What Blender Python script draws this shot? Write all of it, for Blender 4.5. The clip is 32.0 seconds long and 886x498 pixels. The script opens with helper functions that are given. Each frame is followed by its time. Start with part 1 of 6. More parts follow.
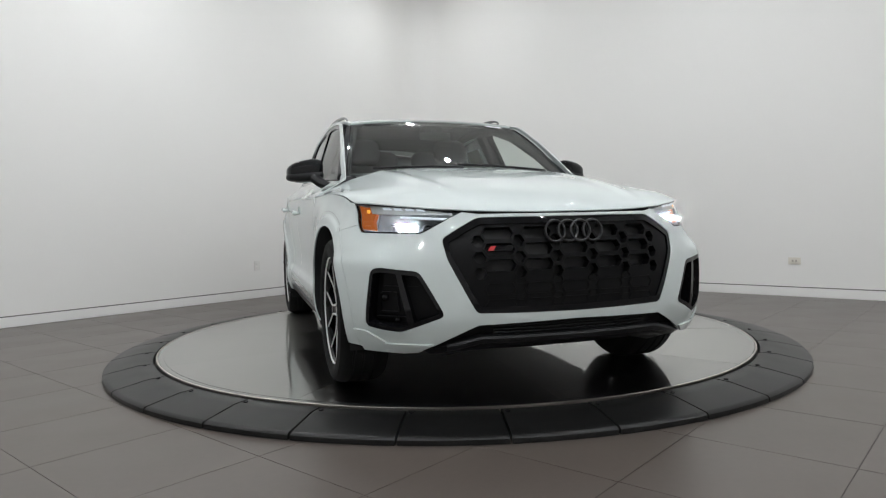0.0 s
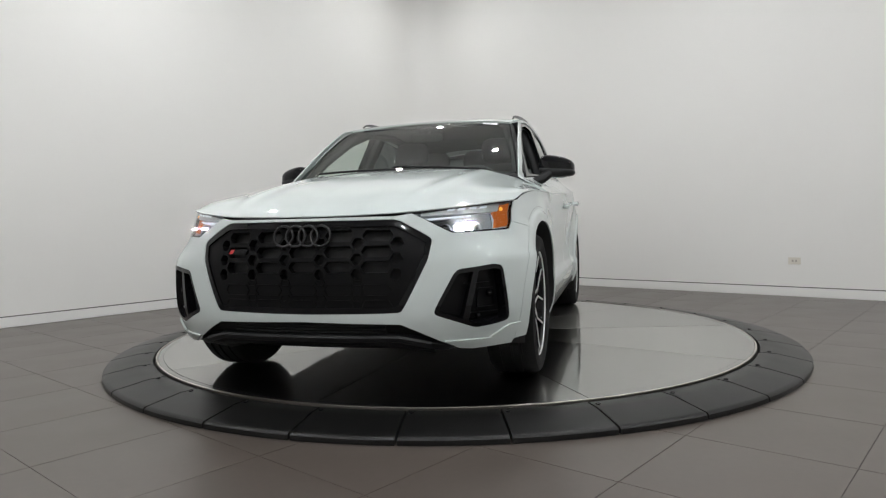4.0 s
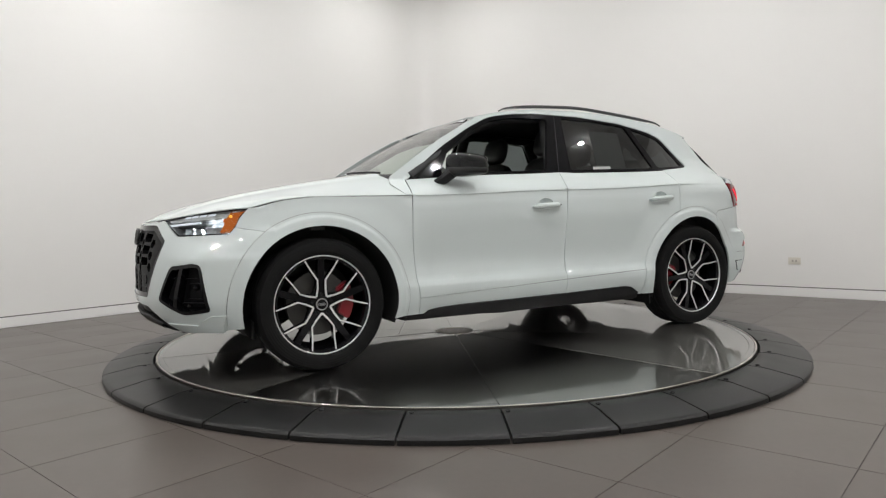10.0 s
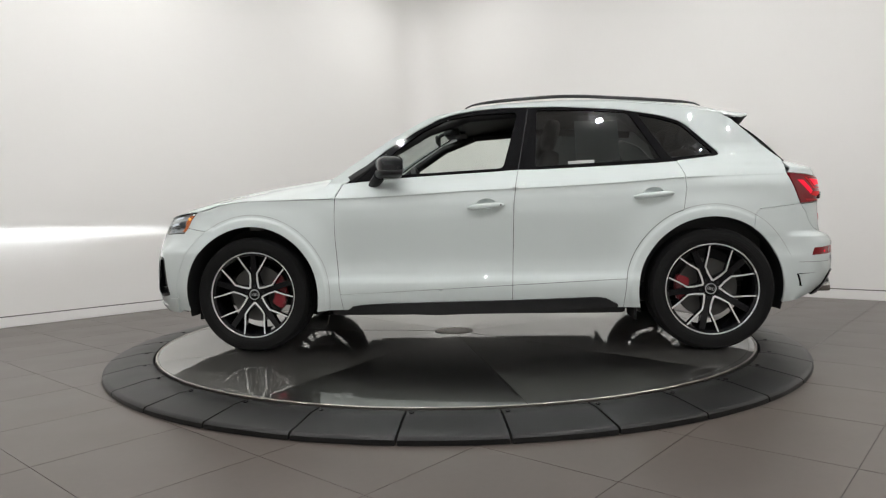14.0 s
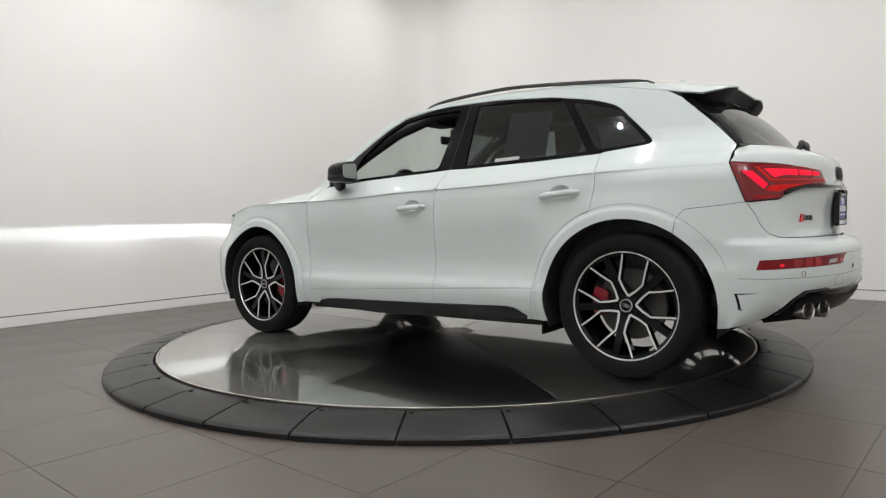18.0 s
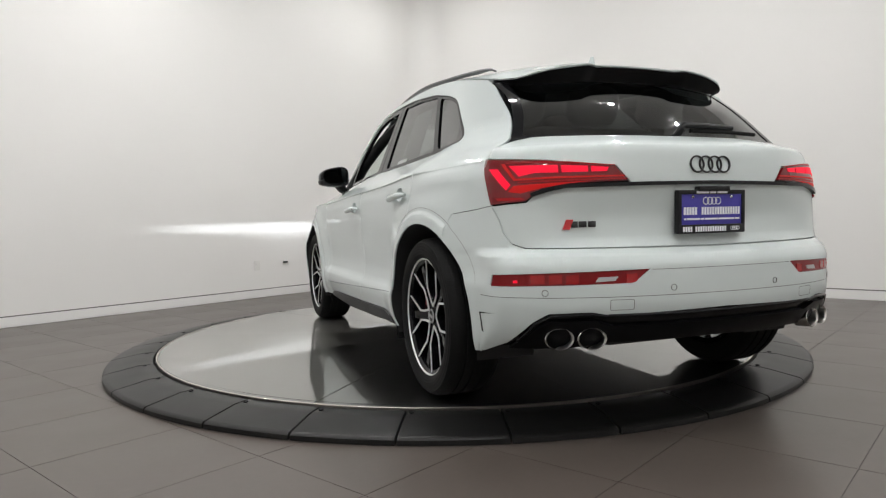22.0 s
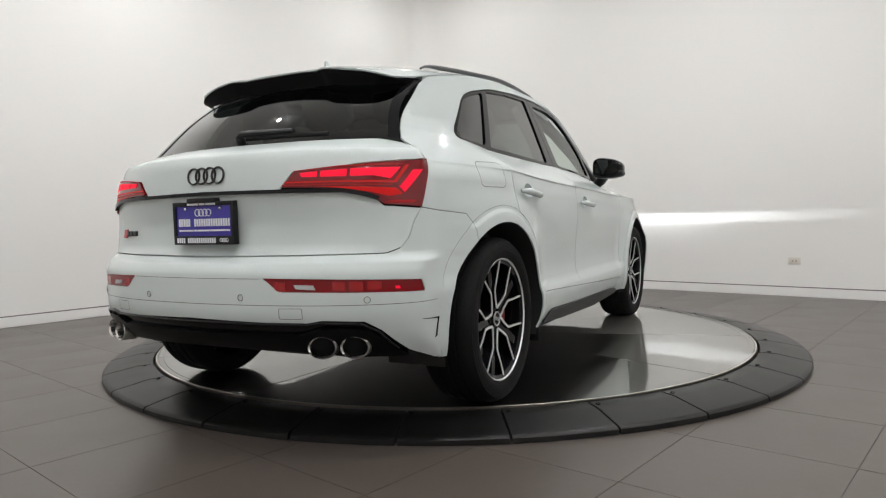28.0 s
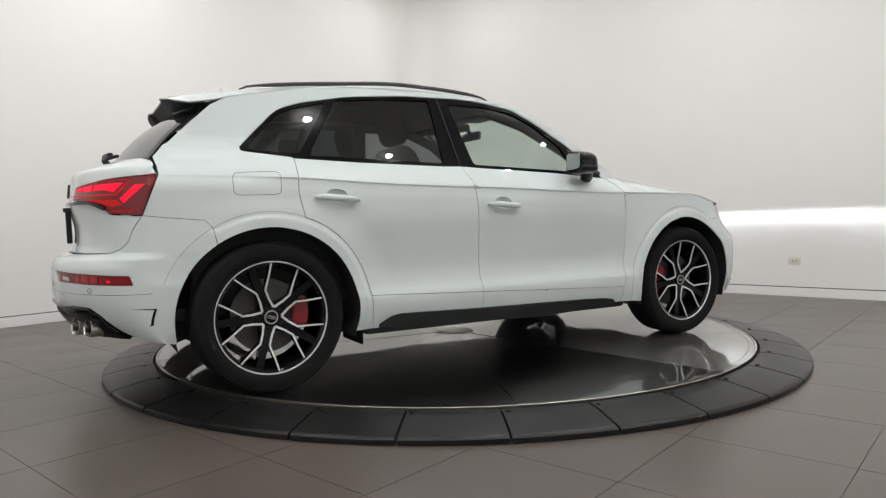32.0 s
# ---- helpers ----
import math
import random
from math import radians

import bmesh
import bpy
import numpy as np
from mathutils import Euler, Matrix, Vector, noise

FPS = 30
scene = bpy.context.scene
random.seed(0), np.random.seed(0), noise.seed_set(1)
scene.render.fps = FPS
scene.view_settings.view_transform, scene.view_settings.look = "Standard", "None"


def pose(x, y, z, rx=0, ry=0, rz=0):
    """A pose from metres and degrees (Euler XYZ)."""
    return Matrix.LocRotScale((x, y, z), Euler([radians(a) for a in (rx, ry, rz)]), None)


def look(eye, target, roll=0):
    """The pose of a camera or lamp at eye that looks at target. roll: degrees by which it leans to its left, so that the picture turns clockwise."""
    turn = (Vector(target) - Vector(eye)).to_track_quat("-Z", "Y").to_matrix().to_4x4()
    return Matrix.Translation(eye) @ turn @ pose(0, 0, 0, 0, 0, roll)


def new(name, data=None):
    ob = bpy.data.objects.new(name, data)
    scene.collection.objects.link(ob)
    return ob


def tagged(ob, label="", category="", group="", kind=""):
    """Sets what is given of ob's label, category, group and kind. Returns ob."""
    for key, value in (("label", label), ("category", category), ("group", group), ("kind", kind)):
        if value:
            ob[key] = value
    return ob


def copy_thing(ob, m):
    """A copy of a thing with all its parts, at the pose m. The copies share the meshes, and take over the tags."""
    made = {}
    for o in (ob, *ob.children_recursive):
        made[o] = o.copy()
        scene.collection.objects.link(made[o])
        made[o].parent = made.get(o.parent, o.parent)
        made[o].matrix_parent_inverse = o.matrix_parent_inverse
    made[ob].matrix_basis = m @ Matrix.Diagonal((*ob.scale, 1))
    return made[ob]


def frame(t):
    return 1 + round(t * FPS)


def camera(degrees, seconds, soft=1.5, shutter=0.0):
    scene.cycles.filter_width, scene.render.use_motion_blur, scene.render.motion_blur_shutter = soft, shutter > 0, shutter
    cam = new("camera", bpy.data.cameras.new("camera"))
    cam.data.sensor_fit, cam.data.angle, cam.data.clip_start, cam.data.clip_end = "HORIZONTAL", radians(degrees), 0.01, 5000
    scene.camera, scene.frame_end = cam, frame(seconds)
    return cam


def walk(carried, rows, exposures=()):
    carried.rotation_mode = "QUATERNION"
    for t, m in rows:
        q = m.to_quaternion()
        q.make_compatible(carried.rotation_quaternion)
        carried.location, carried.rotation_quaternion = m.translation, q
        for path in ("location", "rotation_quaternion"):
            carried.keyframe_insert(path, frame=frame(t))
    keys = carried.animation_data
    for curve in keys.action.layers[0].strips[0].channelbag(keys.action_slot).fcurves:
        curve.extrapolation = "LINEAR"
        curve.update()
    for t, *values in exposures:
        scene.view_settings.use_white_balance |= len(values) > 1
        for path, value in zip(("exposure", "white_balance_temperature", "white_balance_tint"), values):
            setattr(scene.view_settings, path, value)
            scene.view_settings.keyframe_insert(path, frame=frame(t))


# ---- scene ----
cam = camera(67.31, 32.0, soft=1.25)
EYE = (0.0, -4.870, 0.812)
AIM = (-0.0675, 0.0, 0.6028)
walk(cam, [(0.0, look(EYE, AIM, -1.34)), (32.0, look(EYE, AIM, -1.34))], [(0.0, -0.12, 6150, 8), (1.0, -0.19, 6250, 8), (2.0, -0.12, 6150, 8), (3.0, -0.26, 6150, 8), (3.5, -0.22, 6200, 8), (5.6, 0.0, 6420, 10), (32.0, 0.0, 6420, 10)])

# ---- light ----
world = bpy.data.worlds.new("world")
scene.world = world
world.use_nodes = True
world.node_tree.nodes["Background"].inputs[0].default_value = (0.9, 0.95, 1.0, 1)
world.node_tree.nodes["Background"].inputs[1].default_value = 0.05

FLOOR = -0.068
CEIL = 4.18
WALL_A = radians(50.0)
UA = Vector((math.cos(WALL_A), math.sin(WALL_A), 0))
UB = Vector((math.sin(WALL_A), -math.cos(WALL_A), 0))
CORNER = Vector((-0.3936, 5.464, 0))
A0, B0 = CORNER.dot(UA), CORNER.dot(UB)      # the room's corner along its two wall directions
A1, B1 = A0 - 11.0, B0 + 11.0


def room(a, b, z=0.0):
    """A place given along the room's two wall directions."""
    v = UA * a + UB * b
    return Vector((v.x, v.y, z))


# ---- materials ----
def material(name, color, rough=0.5, metal=0.0, grain=0.0, scale=40.0, bump=0.0, coat=0.0, spec=0.5, blot=0.0, blot_scale=1.5):
    """A principled surface with variation at two scales: fine grain and broad blotches."""
    m = bpy.data.materials.new(name)
    m.use_nodes = True
    nt = m.node_tree
    b = nt.nodes["Principled BSDF"]
    b.inputs["Base Color"].default_value = (*color, 1)
    b.inputs["Roughness"].default_value = rough
    b.inputs["Metallic"].default_value = metal
    b.inputs["Coat Weight"].default_value = coat
    b.inputs["Coat Roughness"].default_value = 0.012
    b.inputs["Specular IOR Level"].default_value = spec
    if not (grain or bump or blot):
        return m
    tc = nt.nodes.new("ShaderNodeTexCoord")
    fine = nt.nodes.new("ShaderNodeTexNoise")
    fine.inputs["Scale"].default_value, fine.inputs["Detail"].default_value = scale, 5
    nt.links.new(tc.outputs["Object"], fine.inputs["Vector"])
    broad = nt.nodes.new("ShaderNodeTexNoise")
    broad.inputs["Scale"].default_value, broad.inputs["Detail"].default_value = blot_scale, 4
    nt.links.new(tc.outputs["Object"], broad.inputs["Vector"])
    hsv = nt.nodes.new("ShaderNodeHueSaturation")
    hsv.inputs["Color"].default_value = (*color, 1)
    s1 = nt.nodes.new("ShaderNodeMath")
    s1.operation = "MULTIPLY_ADD"
    s1.inputs[1].default_value, s1.inputs[2].default_value = 2 * grain, 1 - grain
    nt.links.new(fine.outputs["Fac"], s1.inputs[0])
    s2 = nt.nodes.new("ShaderNodeMath")
    s2.operation = "MULTIPLY_ADD"
    s2.inputs[1].default_value, s2.inputs[2].default_value = 2 * blot, -blot
    nt.links.new(broad.outputs["Fac"], s2.inputs[0])
    add = nt.nodes.new("ShaderNodeMath")
    nt.links.new(s1.outputs[0], add.inputs[0])
    nt.links.new(s2.outputs[0], add.inputs[1])
    nt.links.new(add.outputs[0], hsv.inputs["Value"])
    nt.links.new(hsv.outputs[0], b.inputs["Base Color"])
    r = nt.nodes.new("ShaderNodeMath")
    r.operation = "MULTIPLY_ADD"
    r.inputs[1].default_value, r.inputs[2].default_value = rough * 0.4, rough * 0.8
    nt.links.new(broad.outputs["Fac"], r.inputs[0])
    nt.links.new(r.outputs[0], b.inputs["Roughness"])
    if bump:
        bp = nt.nodes.new("ShaderNodeBump")
        bp.inputs["Strength"].default_value, bp.inputs["Distance"].default_value = bump, 0.002
        nt.links.new(fine.outputs["Fac"], bp.inputs["Height"])
        nt.links.new(bp.outputs[0], b.inputs["Normal"])
    return m


def glow(name, color, strength):
    m = bpy.data.materials.new(name)
    m.use_nodes = True
    b = m.node_tree.nodes["Principled BSDF"]
    b.inputs["Base Color"].default_value = (*(q * 0.25 for q in color), 1)
    b.inputs["Specular IOR Level"].default_value = 0.15
    b.inputs["Emission Color"].default_value = (*color, 1)
    b.inputs["Emission Strength"].default_value = strength
    return m


def pane(name, tint, rough=0.0, film=0.075, steep=4.0):
    """Clear or tinted sheet glass: a mirror-like film over a see-through body."""
    m = bpy.data.materials.new(name)
    m.use_nodes = True
    nt = m.node_tree
    nt.nodes.remove(nt.nodes["Principled BSDF"])
    out = nt.nodes["Material Output"]
    mix = nt.nodes.new("ShaderNodeMixShader")
    lw = nt.nodes.new("ShaderNodeLayerWeight")
    lw.inputs["Blend"].default_value = 0.5
    pw = nt.nodes.new("ShaderNodeMath")
    pw.operation = "POWER"
    pw.inputs[1].default_value = steep
    nt.links.new(lw.outputs["Facing"], pw.inputs[0])
    fr = nt.nodes.new("ShaderNodeMath")
    fr.operation = "MULTIPLY_ADD"
    fr.inputs[1].default_value, fr.inputs[2].default_value = 0.92 - film, film
    nt.links.new(pw.outputs[0], fr.inputs[0])
    tr = nt.nodes.new("ShaderNodeBsdfTransparent")
    tr.inputs["Color"].default_value = (*tint, 1)
    gl = nt.nodes.new("ShaderNodeBsdfGlossy")
    gl.inputs["Roughness"].default_value = rough
    nt.links.new(fr.outputs[0], mix.inputs[0])
    nt.links.new(tr.outputs[0], mix.inputs[1])
    nt.links.new(gl.outputs[0], mix.inputs[2])
    nt.links.new(mix.outputs[0], out.inputs["Surface"])
    return m


WHITE = material("white_car_paint", (0.565, 0.615, 0.605), 0.55, coat=1.0, spec=0.05, grain=0.008, scale=900, blot=0.006)
GLOSS = material("gloss_black_trim", (0.005, 0.005, 0.006), 0.05, spec=0.27, grain=0.05, scale=300)
SATIN = material("satin_black_plastic", (0.010, 0.010, 0.011), 0.45, grain=0.12, scale=500, bump=0.12, spec=0.28)
RUBBER = material("tyre_rubber", (0.0075, 0.0075, 0.0075), 0.75, spec=0.16, grain=0.15, scale=120, bump=0.3, blot=0.1, blot_scale=6)
nt = RUBBER.node_tree                    # slanting tread sipes round the running face
tc, sp = nt.nodes.new("ShaderNodeTexCoord"), nt.nodes.new("ShaderNodeSeparateXYZ")
nt.links.new(tc.outputs["Object"], sp.inputs[0])


def calc(op, a, b=0.0):
    n = nt.nodes.new("ShaderNodeMath")
    n.operation = op
    for i, v in enumerate((a, b)):
        if isinstance(v, (int, float)):
            n.inputs[i].default_value = v
        else:
            nt.links.new(v, n.inputs[i])
    return n.outputs[0]


tyre_y = calc("ABSOLUTE", sp.outputs[1])
wave = calc("SINE", calc("ADD", calc("MULTIPLY", calc("ARCTAN2", sp.outputs[2], sp.outputs[0]), 64.0), calc("MULTIPLY", tyre_y, 60.0)))
sipe = calc("MULTIPLY", calc("LESS_THAN", wave, -0.62), calc("LESS_THAN", tyre_y, 0.108))
rim_line = calc("MULTIPLY", calc("GREATER_THAN", tyre_y, 0.114), calc("SINE", calc("MULTIPLY", calc("SQRT", calc("ADD", calc("MULTIPLY", sp.outputs[0], sp.outputs[0]), calc("MULTIPLY", sp.outputs[2], sp.outputs[2]))), 480.0)))
tread = nt.nodes.new("ShaderNodeBump")
tread.inputs["Strength"].default_value, tread.inputs["Distance"].default_value = 0.8, 0.004
nt.links.new(calc("ADD", calc("MULTIPLY", sipe, -1.0), calc("MULTIPLY", rim_line, 0.10)), tread.inputs["Height"])
nt.links.new(nt.nodes["Principled BSDF"].inputs["Normal"].links[0].from_socket, tread.inputs["Normal"])
nt.links.new(tread.outputs[0], nt.nodes["Principled BSDF"].inputs["Normal"])
DARK = material("dark_cabin_plastic", (0.012, 0.012, 0.013), 0.6, grain=0.1, scale=300, bump=0.1)
LEATHER = material("black_leather", (0.02, 0.02, 0.021), 0.5, grain=0.12, scale=220, bump=0.3)
SILVER = material("machined_aluminium", (0.74, 0.74, 0.73), 0.42, 0.55, grain=0.05, scale=400)
CHROME = material("polished_steel", (0.78, 0.77, 0.75), 0.14, 1.0, grain=0.04, scale=90)
CLEARM = material("satin_silver_paint", (0.42, 0.42, 0.42), 0.4, 0.4, grain=0.04)
MESHB = material("satin_black_grille", (0.0050, 0.0050, 0.0055), 0.36, spec=0.12, grain=0.1, scale=300, bump=0.05)
IRON = material("brake_disc_iron", (0.085, 0.084, 0.08), 0.5, 0.5, grain=0.1, scale=200)
RED = material("red_caliper_paint", (0.27, 0.008, 0.018), 0.3, coat=0.5, grain=0.05)
UNDER = material("underbody_black", (0.012, 0.012, 0.012), 0.75, grain=0.2, scale=60, bump=0.2)
WINDOW = pane("clear_windscreen_glass", (0.79, 0.87, 0.83), film=0.11, steep=3.6)
TINT = pane("tinted_glass", (0.15, 0.17, 0.17), film=0.095, steep=3.2)
SIDEGLASS = pane("side_door_glass", (0.92, 0.985, 0.94), film=0.10, steep=6.0)
LENS = pane("lamp_cover_glass", (0.93, 0.95, 0.96), film=0.012, steep=4.5)


# ---- mesh tools ----
def part(name, bm, mat, parent=None, label="", smooth=True, angle=35):
    """Links a bmesh as one mesh object under a thing or a part."""
    me = bpy.data.meshes.new(name)
    bm.normal_update()
    bm.to_mesh(me)
    bm.free()
    me.materials.append(mat)
    if smooth:
        me.shade_smooth()
        me.set_sharp_from_angle(angle=radians(angle))
    ob = new(name, me)
    ob.parent = parent
    return tagged(ob, label)


def thing(name, label, category, group="", kind="", m=None):
    ob = new(name)
    ob.empty_display_size = 0.1
    if m is not None:
        ob.matrix_basis = m
    return tagged(ob, label, category, group, kind)


def box(bm, lo, hi, bevel=0.0, m=None):
    """A box between two corners, its edges rounded."""
    lo, hi = Vector(lo), Vector(hi)
    g = bmesh.ops.create_cube(bm, size=1.0, matrix=Matrix.Translation((lo + hi) / 2) @ Matrix.Diagonal((*(hi - lo), 1)))
    vs = g["verts"]
    if bevel:
        es = list({e for v in vs for e in v.link_edges})
        r = bmesh.ops.bevel(bm, geom=es, offset=bevel, segments=2, profile=0.6, affect="EDGES")
        vs = list({v for f in r["faces"] for v in f.verts} | {v for v in vs if v.is_valid})
    if m is not None:
        bmesh.ops.transform(bm, matrix=m, verts=vs)
    return bm


def lathe(bm, prof, n=64, m=None, close=False):
    """Turns a profile of (radius, along) about the y axis."""
    rows = []
    for r, y in prof:
        rows.append([bm.verts.new((r * math.cos(2 * math.pi * i / n), y, r * math.sin(2 * math.pi * i / n))) for i in range(n)])
    pairs = list(zip(rows, rows[1:])) + ([(rows[-1], rows[0])] if close else [])
    for a, b in pairs:
        for i in range(n):
            bm.faces.new((a[i], a[(i + 1) % n], b[(i + 1) % n], b[i]))
    if m is not None:
        bmesh.ops.transform(bm, matrix=m, verts=[v for row in rows for v in row])
    return bm


def tube(bm, path, r, n=10, flat=1.0):
    """A rod along a path."""
    path = [Vector(p) for p in path]
    rings = []
    for i, p in enumerate(path):
        d = (path[min(i + 1, len(path) - 1)] - path[max(i - 1, 0)]).normalized()
        side = d.cross(Vector((0, 0, 1)))
        side = side.normalized() if side.length > 1e-4 else Vector((1, 0, 0))
        up = side.cross(d)
        rr = r(i / (len(path) - 1)) if callable(r) else r
        rings.append([bm.verts.new(p + side * rr * math.cos(a) + up * rr * flat * math.sin(a)) for a in [2 * math.pi * k / n for k in range(n)]])
    for a, b in zip(rings, rings[1:]):
        for k in range(n):
            bm.faces.new((a[k], a[(k + 1) % n], b[(k + 1) % n], b[k]))
    bm.faces.new(rings[0][::-1])
    bm.faces.new(rings[-1])
    return bm


def prism(bm, pts, lo, hi, fn):
    """A slab: a closed outline of 2D points between two depths, placed by fn(u, v, depth)."""
    a = [bm.verts.new(fn(u, v, lo)) for u, v in pts]
    b = [bm.verts.new(fn(u, v, hi)) for u, v in pts]
    n = len(pts)
    bm.faces.new(a[::-1])
    bm.faces.new(b)
    for i in range(n):
        bm.faces.new((a[i], a[(i + 1) % n], b[(i + 1) % n], b[i]))
    bmesh.ops.recalc_face_normals(bm, faces=bm.faces[:])
    return bm


def spline(*pts):
    """A smooth curve through (x, y) pairs that does not overshoot."""
    xs = np.array([p[0] for p in pts], float)
    ys = np.array([p[1] for p in pts], float)
    if xs[0] > xs[-1]:
        xs, ys = xs[::-1], ys[::-1]
    h, d = np.diff(xs), np.diff(ys) / np.diff(xs)
    k = np.zeros(len(xs))
    for i in range(1, len(xs) - 1):
        if d[i - 1] * d[i] > 0:
            w1, w2 = 2 * h[i] + h[i - 1], h[i] + 2 * h[i - 1]
            k[i] = (w1 + w2) / (w1 / d[i - 1] + w2 / d[i])
    k[0], k[-1] = d[0], d[-1]

    def f(x):
        x = np.asarray(x, float)
        i = np.clip(np.searchsorted(xs, x) - 1, 0, len(h) - 1)
        t = (np.clip(x, xs[0], xs[-1]) - xs[i]) / h[i]
        out = ys[i] * (1 + 2 * t) * (1 - t) ** 2 + k[i] * h[i] * t * (1 - t) ** 2 + ys[i + 1] * t * t * (3 - 2 * t) + k[i + 1] * h[i] * t * t * (t - 1)
        out = out + np.where(x < xs[0], k[0] * (x - xs[0]), 0) + np.where(x > xs[-1], k[-1] * (x - xs[-1]), 0)
        return out
    return f


def inside(poly, pts):
    """Which points lie inside a polygon."""
    poly = np.asarray(poly, float)
    x, y = pts[:, 0], pts[:, 1]
    res = np.zeros(len(pts), bool)
    j = len(poly) - 1
    for i in range(len(poly)):
        (xi, yi), (xj, yj) = poly[i], poly[j]
        hit = (yi > y) != (yj > y)
        res ^= hit & (x < (xj - xi) * (y - yi) / (yj - yi + 1e-30) + xi)
        j = i
    return res


def inset(poly, d):
    """Shrinks (d > 0) or grows a polygon evenly."""
    q = np.asarray(poly, float)
    area = 0.5 * np.sum(q[:, 0] * np.roll(q[:, 1], -1) - np.roll(q[:, 0], -1) * q[:, 1])
    a, b = q - np.roll(q, 1, 0), np.roll(q, -1, 0) - q
    na = np.stack([-a[:, 1], a[:, 0]], 1) / (np.linalg.norm(a, axis=1)[:, None] + 1e-12)
    nb = np.stack([-b[:, 1], b[:, 0]], 1) / (np.linalg.norm(b, axis=1)[:, None] + 1e-12)
    m = na + nb
    m = m / np.maximum(np.sum(m * na, 1)[:, None], 0.5) * np.sign(area)
    return q + m * d


def dense(poly, step):
    out = []
    for i in range(len(poly)):
        p, q = np.asarray(poly[i], float), np.asarray(poly[(i + 1) % len(poly)], float)
        n = max(1, int(np.ceil(np.linalg.norm(q - p) / step)))
        out += [tuple(p + (q - p) * k / n) for k in range(n)]
    return out


def rounded(poly, r, n=4):
    """Rounds a polygon's corners."""
    out = []
    N = len(poly)
    for i in range(N):
        p0, p, p1 = (np.asarray(poly[k % N], float) for k in (i - 1, i, i + 1))
        a, b = p0 - p, p1 - p
        la, lb = np.linalg.norm(a), np.linalg.norm(b)
        d = min(r, la * 0.45, lb * 0.45)
        s, e = p + a / la * d, p + b / lb * d
        out += [tuple((1 - t) ** 2 * s + 2 * t * (1 - t) * p + t * t * e) for t in np.linspace(0, 1, n + 1)]
    return out


from mathutils.geometry import delaunay_2d_cdt


def sheet(outline, fn, holes=(), step=0.04, flange=0.02, gap=0.002, proud=0.0, hole_gap=0.0, cuts=()):
    """Points, normals and faces of a pressed panel: an outline with holes in a 2D plan, laid on the surface fn(u, v),
    with its edges turned inwards by a flange."""
    outer = inset(dense(outline, step * 0.8), gap)
    inner = [inset(dense(h, step * 0.8), -hole_gap) for h in holes]
    pts, edges = [], []
    for loop in (outer, *inner):
        k = len(pts)
        pts += [tuple(q) for q in loop]
        edges += [(k + i, k + (i + 1) % len(loop)) for i in range(len(loop))]
    lo, hi = outer.min(0), outer.max(0)
    gu, gv = np.meshgrid(np.arange(lo[0] + step / 2, hi[0], step), np.arange(lo[1] + step / 2, hi[1], step))
    grid = np.stack([gu.ravel(), gv.ravel()], 1)
    for c in cuts:                      # rows of points along creases, clear of the even grid
        extra = np.asarray(c(np.arange(lo[0], hi[0], step)))
        extra = extra[(extra > lo).all(1) & (extra < hi).all(1)]
        free = np.array([(np.abs(extra - g) / (0.62 * step, 0.45 * step)).max(1).min() > 1 if len(extra) else True for g in grid], bool)
        grid = np.concatenate([grid[free], extra])
    keep = inside(inset(outer, step * 0.45), grid)
    for h in inner:
        keep &= ~inside(inset(h, -step * 0.45), grid)
    pts += [tuple(q) for q in grid[keep]]
    v, _, f, _, _, _ = delaunay_2d_cdt([Vector(q) for q in pts], edges, [], 0, 1e-7)
    uv = np.array([(q.x, q.y) for q in v])
    tri = np.array([t for t in f if len(t) == 3])
    mid = uv[tri].mean(1)
    ok = inside(outer, mid)
    for h in inner:
        ok &= ~inside(h, mid)
    tri = tri[ok]
    e = 1e-4
    P = fn(uv[:, 0], uv[:, 1])
    du = fn(uv[:, 0] + e, uv[:, 1]) - fn(uv[:, 0] - e, uv[:, 1])
    dv = fn(uv[:, 0], uv[:, 1] + e) - fn(uv[:, 0], uv[:, 1] - e)
    N = np.cross(du, dv)
    N /= np.linalg.norm(N, axis=1)[:, None] + 1e-12
    ref = P[tri].mean(1).mean(0) - np.array([-0.1 if abs(P[:, 0].mean()) < 1.4 else P[:, 0].mean() * 0.75, 0, 0.72])
    if (N[tri].mean(1).mean(0) @ ref) < 0:
        N = -N
    P = P + N * proud
    fnrm = np.cross(P[tri[:, 1]] - P[tri[:, 0]], P[tri[:, 2]] - P[tri[:, 0]])
    flip = np.sum(fnrm * N[tri].mean(1), 1) < 0
    tri[flip] = tri[flip][:, ::-1]
    if flange:
        cnt = {}
        for t in tri:
            for a, b in ((t[0], t[1]), (t[1], t[2]), (t[2], t[0])):
                cnt[(a, b)] = 1
        rim = [(a, b) for a, b in cnt if (b, a) not in cnt]
        n0 = len(P)
        add_p, add_n, add_f = [], [], []
        for a, b in rim:
            d = P[b] - P[a]
            o = np.cross(d, N[a])
            o /= np.linalg.norm(o) + 1e-12
            k = n0 + len(add_p)
            add_p += [P[a], P[b], P[b] - N[b] * flange, P[a] - N[a] * flange]
            add_n += [o] * 4
            add_f += [(k, k + 3, k + 2), (k, k + 2, k + 1)]
        P = np.concatenate([P, np.array(add_p)])
        N = np.concatenate([N, np.array(add_n)])
        tri = np.concatenate([tri, np.array(add_f)])
    return P, N, tri


